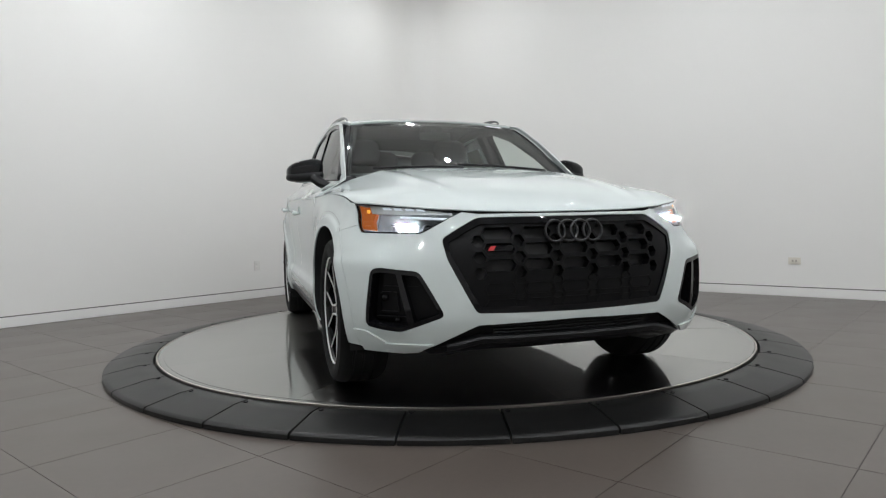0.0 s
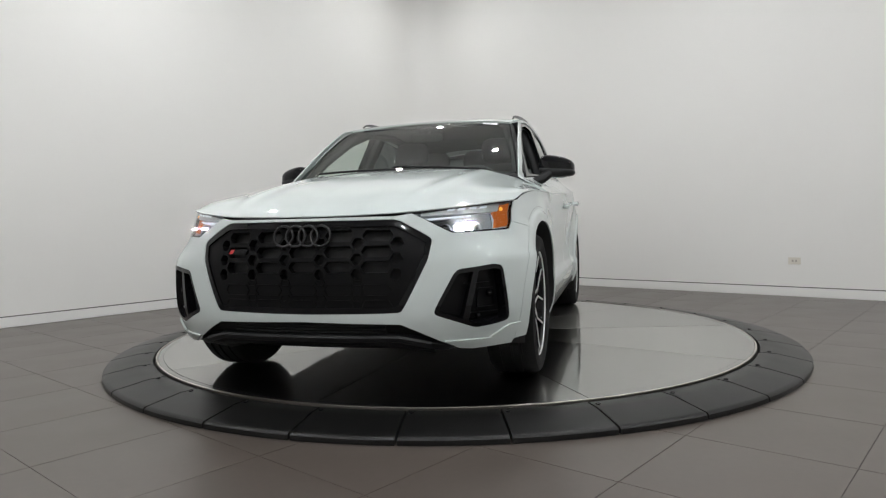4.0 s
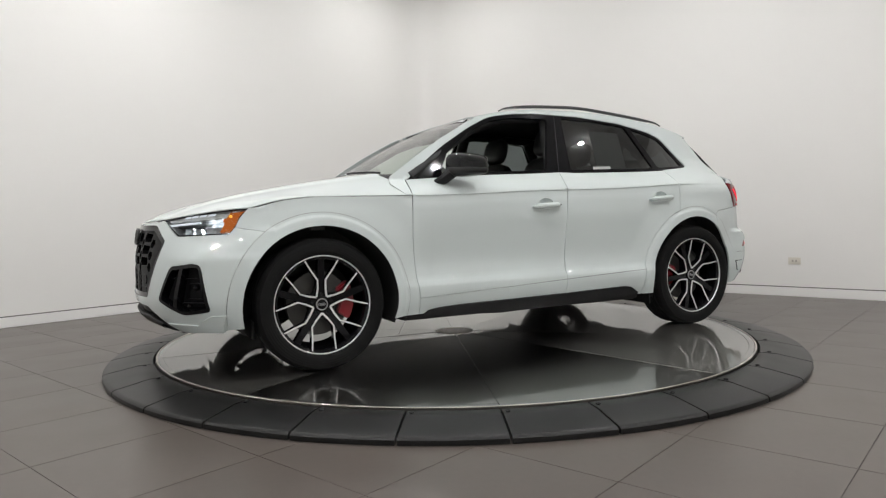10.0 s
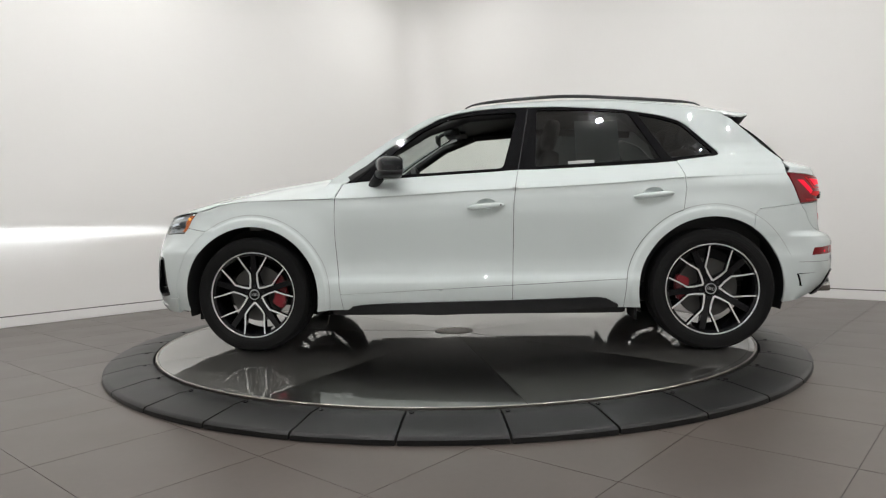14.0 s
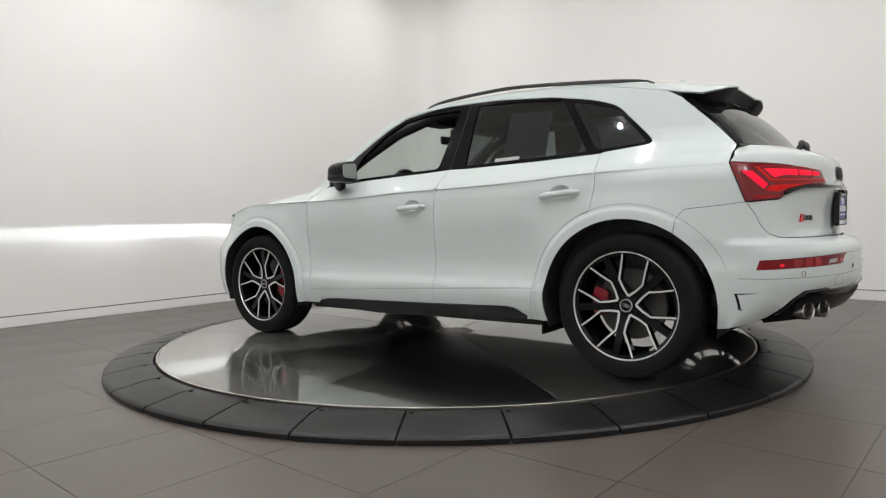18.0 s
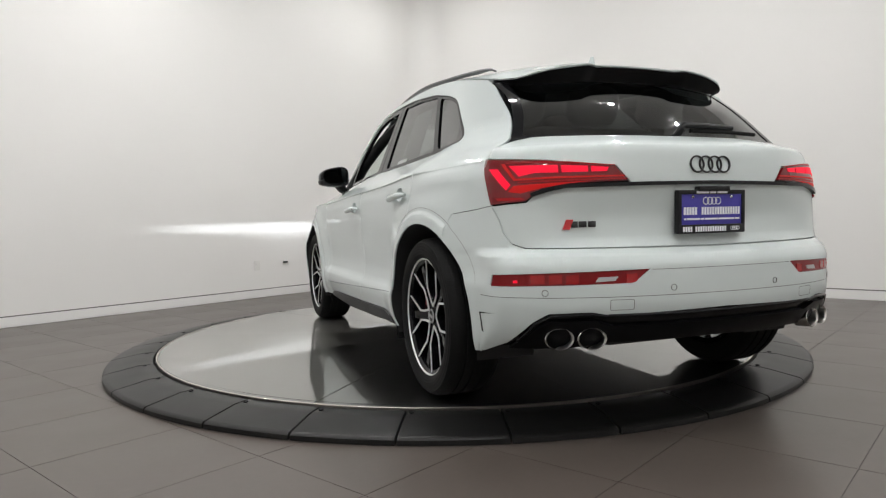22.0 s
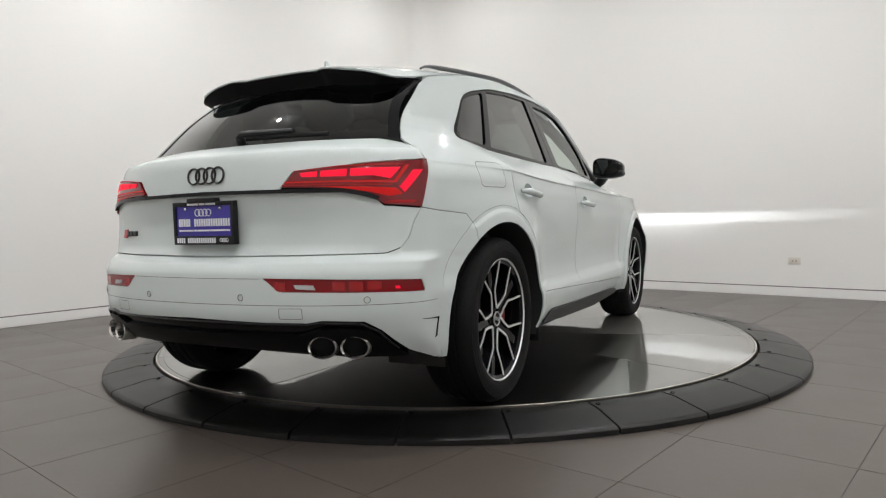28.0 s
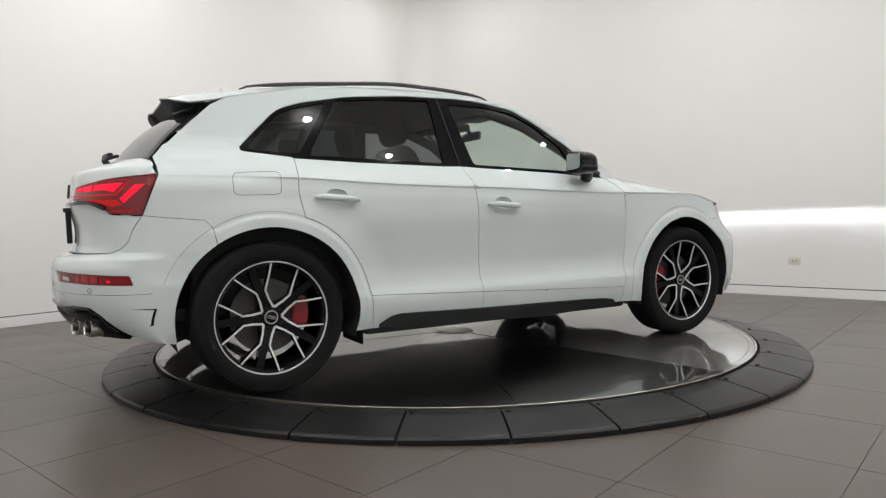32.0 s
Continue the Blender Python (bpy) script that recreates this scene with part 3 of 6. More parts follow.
def end_y(fn, s0, s1, x, z):
    """Half width at a length x, read off a wrapped end."""
    S = np.linspace(s0, s1, 24)
    Q = fn(np.tile(S, len(x)), np.repeat(z, 24)).reshape(len(x), 24, 3)
    s = np.empty(len(x))
    for i in range(len(x)):
        o = np.argsort(Q[i, :, 0])
        s[i] = np.interp(x[i], Q[i, o, 0], S[o])
    for _ in range(3):
        p, q = fn(s, z), fn(s + 1e-4, z)
        g = (q[:, 0] - p[:, 0]) / 1e-4
        s = s - np.clip((p[:, 0] - x) / np.where(np.abs(g) < 1e-3, 1e-3, g), -0.05, 0.05)
    return fn(s, z)[:, 1]


def flank(x, z):
    x, z = np.atleast_1d(np.asarray(x, float)), np.atleast_1d(np.asarray(z, float))
    y = side_y(x, z)
    for sel, fn, s0, s1, hi in (((x > 1.66) & (z < 0.96), nose, 4.2, 8, 2.0), ((x < -1.66) & (z < 1.16), rear, 3.0, 7, 1.16)):
        if sel.any():
            w = smooth(hi, hi - 0.11, z[sel])
            y[sel] = end_y(fn, s0, s1, x[sel], z[sel]) * w + y[sel] * (1 - w)
    return np.stack([x, y, z], -1)


def rows_near(x):
    """Extra points for panels on the flank: along the shoulder line, the belt and round the wheels."""
    out = [np.stack([x, shoulder(x) + e], 1) for e in (-0.045, -0.022, -0.011, -0.004, 0.002, 0.012)] + [np.stack([x, belt(x) + e], 1) for e in (-0.012, 0.006)]
    out += [np.stack([x, np.full_like(x, z)], 1) for z in (0.33, 0.375, 0.40, 0.415, 0.425, 0.44, 0.46)]
    for wx in (WHEEL_X, -WHEEL_X):
        for r in (0.447, 0.462, 0.473, 0.481, 0.489, 0.498, 0.512):
            t = np.radians(np.arange(-20, 201, 2.2))
            out.append(np.stack([wx + r * np.cos(t), WHEEL_Z + r * np.sin(t)], 1))
    return np.concatenate(out)


def along(pts, step=0.03):
    """Points closely spaced along an open line."""
    out = []
    for p, q in zip(pts, pts[1:]):
        n = max(1, int(math.hypot(q[0] - p[0], q[1] - p[1]) / step))
        out += [(p[0] + (q[0] - p[0]) * k / n, p[1] + (q[1] - p[1]) * k / n) for k in range(n)]
    return out + [pts[-1]]


car = thing("car", "white compact sports utility car with black trim, lamps lit", "car")

# front bumper with its openings
N_ = lambda **k: at(nose, **k)
GRILLE = [(0, 0.822), N_(z=0.822, y=0.405), N_(z=0.735, y=0.557), N_(z=0.65, y=0.545), N_(z=0.425, y=0.437), (0, 0.418)]
FOG = [N_(z=0.602, y=0.655), N_(z=0.620, y=0.80), N_(z=0.612, x=2.03), N_(z=0.365, x=1.985), N_(z=0.352, y=0.80), N_(z=0.343, y=0.725), N_(z=0.415, y=0.562)]
LAMP_IN, LAMP_LOW1, LAMP_LOW2, LAMP_OUT = N_(z=0.846, y=0.462), N_(z=0.758, y=0.630), N_(z=0.766, x=1.885), N_(z=0.898, x=1.785)
FLARE_F = [(1.78, 0.786), (1.712, 0.775)] + arc(WHEEL_X, 53.7, -11.5, r=0.507, n=24)[1:]
SEAM_F = along([(1.855, 0.80)] + FLARE_F, 0.02)
seam_pt = [N_(z=z, x=x) for x, z in SEAM_F]
bumper_half = [(0, 0.834), N_(z=0.836, y=0.40), LAMP_IN, LAMP_LOW1, LAMP_LOW2, *seam_pt,
               N_(z=0.250, x=1.93), N_(z=0.252, x=2.0), N_(z=0.250, y=0.70), N_(z=0.258, y=0.645), N_(z=0.375, y=0.43), (0, 0.385)]
S_SC = 0.20


def scaled(fn):
    """The same wrap with s stretched to about metres, so that panels mesh evenly."""
    return lambda u, z: fn(np.asarray(u) / S_SC, z)


def sc(poly):
    return [(s * S_SC, z) for s, z in poly]


nose_m, rear_m = scaled(nose), scaled(rear)
fog_l = rounded(sc(FOG), 0.03)
fog_r = [(-u, z) for u, z in fog_l]
grille_o = rounded(both(sc(GRILLE)), 0.02)
lay("front_bumper", sheet(both(sc(bumper_half)), nose_m, [grille_o, fog_l, fog_r], 0.03, 0.012, 0.0008), WHITE, car)

# grille, behind the bumper's opening
lay("grille_backing", sheet(inset(grille_o, -0.02), nose_m, (), 0.06, 0, 0, -0.055), DARK, car)
lay("grille_frame", sheet(grille_o, nose_m, [inset(grille_o, 0.028)], 0.03, 0.05, 0.001, -0.004), GLOSS, car)

# fenders, doors and quarters, mirrored
hood_seam = [(x, float(shoulder(x)) - 0.0035) for x in (1.785, 1.74, 1.7, 1.65, 1.6, 1.55, 1.5, 1.43, 1.3, 1.1, 0.95, 0.865)]
FRONT_EDGE = [(0.862, 0.962), (0.868, 0.85), (0.868, 0.72), (0.855, 0.53), (0.840, 0.375), (0.830, 0.262)]
fender = hood_seam + FRONT_EDGE[1:] + [(0.93, 0.262)] + arc(WHEEL_X, 195, -13, n=32) + FLARE_F[::-1] + [(1.855, 0.80), (1.83, 0.85)]
SPLIT = [(-0.279, 1.118), (-0.262, 1.03), (-0.247, 0.9), (-0.237, 0.6), (-0.226, 0.262)]
front_door = [(0.84, 1.062)] + [(x, float(belt(x)) - 0.004) for x in (0.8, 0.6, 0.39, 0.1, -0.1)] + SPLIT + [(0.4, 0.262)] + FRONT_EDGE[::-1]
REAR_EDGE = [(-1.245, 1.142), (-1.262, 1.06), (-1.268, 0.967), (-1.245, 0.84)]
flare_edge = arc(-WHEEL_X, 64, 10, r=0.507, n=14)
rear_door = SPLIT[::-1] + [(x, float(belt(x)) - 0.004) for x in (-0.4, -0.6, -0.89, -1.1)] + REAR_EDGE + flare_edge + [(-0.893, 0.262), (-0.5, 0.262)]
DLO = [(0.814, 1.071), (0.391, 1.097), (-0.168, 1.116), (-0.528, 1.122), (-0.888, 1.131), (-1.247, 1.148), (-1.523, 1.176),
       (-1.302, 1.396), (-1.174, 1.44), (-0.918, 1.49), (-0.552, 1.52), (-0.186, 1.526), (-0.002, 1.515), (0.182, 1.487), (0.342, 1.411), (0.556, 1.28), (0.687, 1.181)]
DLO_SOFT = rounded(DLO, 0.05, 5)
SEAM_R = along([(-1.955, 0.864), (-1.85, 0.852), (-1.70, 0.838), (-1.668, 0.80), (-1.654, 0.724)], 0.02)
body_side = [(-0.893, 0.262)] + flare_edge[::-1] + REAR_EDGE[::-1] + DLO_SOFT[33:] + [(0.814, 1.071), (0.845, 1.060), (0.866, 0.968), (0.905, 0.968), (0.955, 1.035), (0.935, 1.082)] + \
    [(0.741, 1.215), (0.554, 1.335), (0.341, 1.452), (0.2645, 1.487), (0.05, 1.530), (-0.2, 1.551), (-0.55, 1.556), (-0.9, 1.544), (-1.2, 1.512), (-1.4, 1.478),
     (-1.545, 1.448), (-1.615, 1.410), (-1.75, 1.285), (-1.893, 1.142), (-1.885, 1.10), (-1.88, 1.054), (-1.915, 0.97)] + SEAM_R + arc(-WHEEL_X, 122, -14, n=26)
FINE = 0.024
trim_line = lambda x: 0.398 - 0.044 * x


def cut_low(poly, lower):
    """Keeps the part of a door above, or below, its long lower joint."""
    out = []
    n = len(poly)
    for i in range(n):
        p, q = poly[i], poly[(i + 1) % n]
        dp, dq = p[1] - trim_line(p[0]), q[1] - trim_line(q[0])
        if (dp <= 0) == lower:
            out.append(p)
        if (dp <= 0) != (dq <= 0):
            t = dp / (dp - dq)
            out.append((p[0] + (q[0] - p[0]) * t, p[1] + (q[1] - p[1]) * t))
    return out


def ellipse(cx, cz, rx, rz, n=28):
    return [(cx + rx * math.cos(2 * math.pi * k / n), cz + rz * math.sin(2 * math.pi * k / n)) for k in range(n)]


CUPS = [ellipse(-0.078, 0.906, 0.058, 0.034), ellipse(-1.078, 0.948, 0.058, 0.034)]


def cup(cx, cz):
    def fn(x, z):
        P = flank(x, z)
        r2 = ((P[..., 0] - cx) / 0.060) ** 2 + ((P[..., 2] - cz) / 0.036) ** 2
        P[..., 1] -= 0.032 * np.clip(1 - r2, 0, 1) ** 0.7
        return P
    return fn


data = {"front_fender": sheet(fender, flank, (), FINE, 0.007, 0.0017, cuts=[rows_near]), "front_door": sheet(cut_low(front_door, False), flank, [CUPS[0]], FINE, 0.007, 0.0016, cuts=[rows_near]), "rear_door": sheet(cut_low(rear_door, False), flank, [CUPS[1]], FINE, 0.007, 0.0016, cuts=[rows_near]),
        "front_door_lower_trim": sheet(cut_low(front_door, True), flank, (), FINE, 0.007, 0.0013, cuts=[rows_near]), "rear_door_lower_trim": sheet(cut_low(rear_door, True), flank, (), FINE, 0.007, 0.0013, cuts=[rows_near]),
        "body_side": sheet(body_side, flank, (), FINE, 0.007, 0.0016, cuts=[rows_near])}
panels = {}
for nm, d in data.items():
    for mir in (False, True):
        panels[nm, mir] = lay(nm, d, WHITE, car, mirror=mir)

shell = [(1.925, 0.30), (1.935, 0.50), (1.90, 0.68), (1.83, 0.785), (1.775, 0.87), (1.6, 0.928), (0.9, 0.945), (0.8, 1.05), (-1.2, 1.125), (-1.83, 1.06), (-1.88, 0.89), (-1.68, 0.83)] + arc(-WHEEL_X, 118, -12, r=0.45, n=26) + [(-0.90, 0.275), (0.93, 0.275)] + arc(WHEEL_X, 190, -9, r=0.45, n=30)
shell_data = sheet(shell, flank, [inset(q, -0.004) for q in CUPS], FINE, 0.0, 0.0, -0.0085, cuts=[rows_near])
for mir in (False, True):
    lay("inner_shell", shell_data, UNDER, car, mirror=mir)

# hood
front_x = spline((0, 2.252), (0.25, 2.236), (0.40, 2.186), (0.46, 2.156), (0.60, 2.082), (0.735, 1.975), (0.81, 1.875), (0.842, 1.787))
hood_zc = spline((2.26, 0.834), (2.2, 0.872), (2.1, 0.912), (1.9, 0.968), (1.6, 1.032), (1.3, 1.083), (0.95, 1.133))


def hood(u, v):
    u, v = np.asarray(u, float), np.asarray(v, float)
    a = np.abs(u)
    xf, xr = front_x(0.842 * a), 0.985 - 0.085 * a ** 2 - 0.035 * a ** 6
    x = xf + (xr - xf) * v
    xe = 1.787 + (0.865 - 1.787) * v
    ye = side_y(xe, shoulder(xe))
    y = u * ye
    xc = 2.252 + (0.985 - 2.252) * v
    e = a ** (2.6 + 1.0 * v)
    z = (1 - e) * hood_zc(xc) + e * shoulder(xe)
    z = z + 0.0085 * np.exp(-((a - 0.50 - 0.08 * v) / 0.055) ** 2) * smooth(0, 0.3, v)      # raised power lines
    return np.stack([x, y, z], -1)


lay("hood", sheet([(-0.999, 0), (0.999, 0), (0.999, 1.014), (-0.999, 1.014)], hood, (), 0.035, 0.005, 0.0048), WHITE, car)


lay("hood_liner", sheet([(-0.996, 0.012), (0.996, 0.012), (0.996, 0.99), (-0.996, 0.99)], hood, (), 0.035, 0.003, 0.0, -0.009), UNDER, car)


# windscreen, roof, rear window
def screen(u, v):
    u, v = np.asarray(u, float), np.asarray(v, float)
    w = 0.742 + (0.592 - 0.742) * v
    x = 0.945 - 0.065 * u * u + (0.150 + 0.105 * u * u - 0.945 + 0.065 * u * u) * v
    z = 1.120 - 0.030 * u * u + (0.418 - 0.020 * u * u) * v + 0.035 * np.sin(math.pi * np.clip(v, 0, 1)) * (1 - 0.5 * u * u)
    return np.stack([x, u * w, z], -1)


roof_c = spline((0.3, 1.50), (0.15, 1.535), (0.05, 1.556), (-0.1, 1.583), (-0.3, 1.606), (-0.6, 1.620), (-1.0, 1.612), (-1.3, 1.585), (-1.5, 1.556), (-1.7, 1.512), (-1.85, 1.470))
roof_e = spline((0.3, 1.478), (0.2645, 1.489), (0.05, 1.534), (-0.2, 1.556), (-0.55, 1.562), (-0.9, 1.550), (-1.2, 1.518), (-1.4, 1.484), (-1.545, 1.454), (-1.7, 1.418), (-1.95, 1.36))
roof_w = spline((0.3, 0.585), (0.0, 0.618), (-0.4, 0.635), (-0.9, 0.628), (-1.3, 0.612), (-1.6, 0.595), (-1.95, 0.56))


def roof_z(x, y):
    x, y = np.asarray(x, float), np.asarray(y, float)
    t = np.clip(np.abs(y) / roof_w(x), 0, 1.2)
    return np.stack([x, y, roof_e(x) + (roof_c(x) - roof_e(x)) * (1 - t ** 2.8)], -1)


front_line = [(0.150 + 0.105 * u * u, 0.592 * u) for u in np.linspace(-1, 1, 15)]
left_line = [(x, float(roof_w(x))) for x in (0.1, -0.1, -0.3, -0.6, -0.9, -1.2, -1.4, -1.52)]
roof_out = front_line + left_line + [(-1.50, 0.3), (-1.495, 0), (-1.50, -0.3)] + [(x, -y) for x, y in left_line[::-1]]
lay("roof", sheet(roof_out, roof_z, (), 0.05, 0.02, 0.001), WHITE, car)
lay("windscreen", sheet([(-0.985, 0.01), (0.985, 0.01), (0.985, 0.99), (-0.985, 0.99)], screen, (), 0.06, 0.004, 0, -0.004), WINDOW, car, "clear laminated windscreen")
lay("windscreen_border", sheet([(-1, -0.06), (1, -0.06), (1, 1), (-1, 1)], screen, [rounded([(-0.955, 0.035), (0.955, 0.035), (0.96, 0.955), (-0.96, 0.955)], 0.05)], 0.06, 0.004, 0, -0.010), GLOSS, car)


def back(u, v):
    u, v = np.asarray(u, float), np.asarray(v, float)
    w = 0.699 - 0.20 * v + 0.13 * v * v
    x = -2.045 + 0.145 * u * u + (0.33 - 0.02 * u * u) * v
    z = 1.140 + (0.30 - 0.02 * u * u) * v
    n = 0.026 * np.sin(math.pi * np.clip(v, 0, 1))
    return np.stack([x - n * 0.6, u * w, z + n * 0.8], -1)


lay("rear_window", sheet([(-0.95, 0.0), (0.95, 0.0), (0.95, 1), (-0.95, 1)], back, (), 0.06, 0.004, 0, -0.003), TINT, car, "dark tinted rear window")
lay("rear_window_border", sheet([(-1, -0.02), (1, -0.02), (1, 1.02), (-1, 1.02)], back, [rounded([(-0.945, 0.02), (0.945, 0.02), (0.92, 0.95), (-0.92, 0.95)], 0.03)], 0.06, 0.01, 0, 0.0), GLOSS, car)


def spoil(x, y):
    """The spoiler's top: the roof's line with two raised horns."""
    P = roof_z(x, y)
    a = np.abs(np.asarray(y, float))
    P[..., 2] += 0.012 * smooth(0.20, 0.27, a) * smooth(-1.6, -1.78, P[..., 0]) * (1 - smooth(0.45, 0.6, a))
    return P


SPOIL = [(-1.512, 0.60), (-1.60, 0.598), (-1.70, 0.565), (-1.765, 0.49), (-1.80, 0.36), (-1.805, 0.27), (-1.785, 0.215), (-1.78, 0)]
spoil_out = SPOIL + [(x, -y) for x, y in SPOIL[-2::-1]] + [(-1.503, 0)]
lay("roof_spoiler", sheet(spoil_out, spoil, (), 0.035, 0.006, 0.001, 0.002), WHITE, car, "white roof spoiler over the rear window")
LIP = spline(*[(q[1], q[0]) for q in SPOIL[::-1]])
SP_LOW = spline((0.0, 1.424), (0.24, 1.423), (0.31, 1.412), (0.45, 1.400), (0.53, 1.402), (0.60, 1.412))


def visor(u, v):
    """The black underside: from the spoiler's lip (v = 1) in and down to the window (v = 0)."""
    u, v = np.asarray(u, float), np.asarray(v, float)
    a = np.abs(u)
    lip = LIP(a)
    top = spoil(lip, u)
    low_x, low_z = lip + 0.055 - 0.02 * a, SP_LOW(a)
    return np.stack([low_x + (top[..., 0] + 0.004 - low_x) * v, u * (0.985 + 0.01 * v), low_z + (top[..., 2] - 0.007 - low_z) * v], -1)


lay("spoiler_underside", sheet([(-0.595, 0), (0.595, 0), (0.595, 1), (-0.595, 1)], visor, (), 0.03, 0.0, 0.0, 0.0), material("spoiler_black", (0.005, 0.005, 0.005), 0.6, spec=0.15, grain=0.1), car, "black spoiler underside")
lay("brake_light", sheet([(-0.20, 0.72), (0.20, 0.72), (0.20, 0.95), (-0.20, 0.95)], visor, (), 0.06, 0.004, 0.0, 0.003), material("dark_red_lens", (0.06, 0.004, 0.005), 0.15, coat=1.0), car, "dark red high brake light")

# tailgate and rear bumper
R_ = lambda **k: at(rear, **k)
LMP = [R_(z=1.054, x=-1.884), R_(z=1.030, y=0.66), R_(z=1.004, y=0.415), R_(z=0.945, y=0.366), R_(z=0.937, y=0.60), R_(z=0.918, y=0.69), R_(z=0.874, y=0.735), R_(z=0.864, x=-1.955), R_(z=0.95, x=-1.925)]
GATE_EDGE = [R_(z=0.81, y=0.808), R_(z=0.755, y=0.800), R_(z=0.715, y=0.782), R_(z=0.697, y=0.745)]
gate_half = [(0, 1.142), R_(z=1.142, x=-1.902), R_(z=1.10, x=-1.893), LMP[0], LMP[1], LMP[2], LMP[3], LMP[4], LMP[5], LMP[6], LMP[7], *GATE_EDGE, (0, 0.690)]
rear_rows = lambda u: np.concatenate([np.stack([u, np.full_like(u, z)], 1) for z in (0.625, 0.64, 0.652, 0.662, 0.671, 0.68, 0.695, 0.705, 1.06, 1.072, 1.080, 1.087, 1.094, 1.101, 1.110)])
lay("tailgate", sheet(both(sc(gate_half)), rear_m, (), 0.03, 0.012, 0.003, cuts=[rear_rows]), WHITE, car)
REFL = [R_(z=0.555, x=-2.005), R_(z=0.600, x=-2.02), R_(z=0.616, y=0.34), R_(z=0.565, y=0.405)]
refl_l = rounded(sc(REFL), 0.008)
refl_r = [(-u, z) for u, z in refl_l]
DIFF = [R_(z=0.335, y=0.80), R_(z=0.42, y=0.745), R_(z=0.455, y=0.70), R_(z=0.460, y=0.56), R_(z=0.447, y=0.49), (0, 0.458)]
rb_half = [(0, 0.688), *GATE_EDGE[::-1], LMP[7]] + [R_(z=z, x=x) for x, z in SEAM_R[1:]] + \
    [R_(z=z, x=x) for x, z in along(arc(-WHEEL_X, 124, 192, n=14), 0.02)[1:]] + [R_(z=0.277, x=-1.85), R_(z=0.29, x=-1.92)] + DIFF
lay("rear_bumper", sheet(both(sc(rb_half)), rear_m, [refl_l, refl_r], 0.03, 0.012, 0.0009, cuts=[rear_rows]), WHITE, car)
diff_half = DIFF[::-1] + [R_(z=0.312, y=0.81), R_(z=0.318, y=0.6), R_(z=0.340, y=0.47), (0, 0.343)]
lay("rear_diffuser", sheet(both(sc(diff_half)), rear_m, (), 0.04, 0.03, 0.002, -0.012), GLOSS, car, "gloss black rear diffuser")
TAIL = material("red_lamp_lens", (0.45, 0.008, 0.012), 0.12, coat=1.0, grain=0.05)
for mir in (False, True):
    lay("tail_lamp", sheet(sc(LMP), rear_m, (), 0.03, 0.03, 0.003, 0.006), TAIL, car, "red tail lamp, lit", mirror=mir)
    lay("bumper_reflector", sheet(refl_l, rear_m, (), 0.03, 0.015, 0.001, -0.004), TAIL, car, "long red bumper reflector", mirror=mir)

# side windows
HF = rounded([(0.60, 1.105), (-0.185, 1.132), (-0.285, 1.495), (-0.01, 1.492), (0.17, 1.464), (0.33, 1.392), (0.52, 1.255)], 0.03)
HR = rounded([(-0.385, 1.135), (-1.160, 1.162), (-0.975, 1.470), (-0.7, 1.496), (-0.405, 1.506)], 0.02)
HQ = rounded([(-1.212, 1.166), (-1.480, 1.188), (-1.293, 1.382), (-1.17, 1.424), (-1.030, 1.456)], 0.03)
for mir in (False, True):
    lay("window_surround", sheet([DLO[0]] + DLO_SOFT[6:], flank, [HF, HR, HQ], 0.04, 0.02, 0.002, -0.006), GLOSS, car, "gloss black window surround and pillars", mirror=mir)
    lay("rear_door_window", sheet(HR, flank, (), 0.08, 0.004, -0.01, -0.014), TINT, car, "dark tinted door window", mirror=mir)
    lay("quarter_window", sheet(HQ, flank, (), 0.08, 0.004, -0.01, -0.014), TINT, car, "dark tinted quarter window", mirror=mir)
lay("front_door_window", sheet(HF, flank, (), 0.08, 0.004, -0.01, -0.014), SIDEGLASS, car, "clear front door window, closed", mirror=True)

# headlamps
lamp_poly = sc([LAMP_IN, LAMP_LOW1, LAMP_LOW2, N_(z=0.80, x=1.855), N_(z=0.85, x=1.83), LAMP_OUT, N_(z=0.892, y=0.745), N_(z=0.870, y=0.60)])
for mir in (False, True):
    lay("headlamp", sheet(lamp_poly, nose_m, (), 0.03, 0.03, 0.003, 0.001), GLOSS, car, "headlamp, lit", mirror=mir)
for mir in (False, True):
    lay("fog_pocket", sheet(fog_l, nose_m, (), 0.03, 0.0, -0.01, -0.05), MESHB, car, "black air intake", mirror=mir)
lip_half = [(0, 0.326), N_(z=0.322, y=0.43), N_(z=0.262, y=0.645), N_(z=0.245, y=0.60), (0, 0.295)]
lay("front_lip", sheet(both(sc(lip_half)), nose_m, (), 0.04, 0.04, 0.002, 0.0), SATIN, car, "black front lip")

# underbody
bm = bmesh.new()
box(bm, (-0.92, -0.86, 0.22), (0.92, 0.86, 0.34), 0.03)
box(bm, (-1.90, -0.62, 0.26), (2.12, 0.62, 0.40), 0.03)
box(bm, (-2.10, -0.60, 0.318), (-1.85, 0.60, 0.42), 0.03)
part("underbody", bm, UNDER, car)

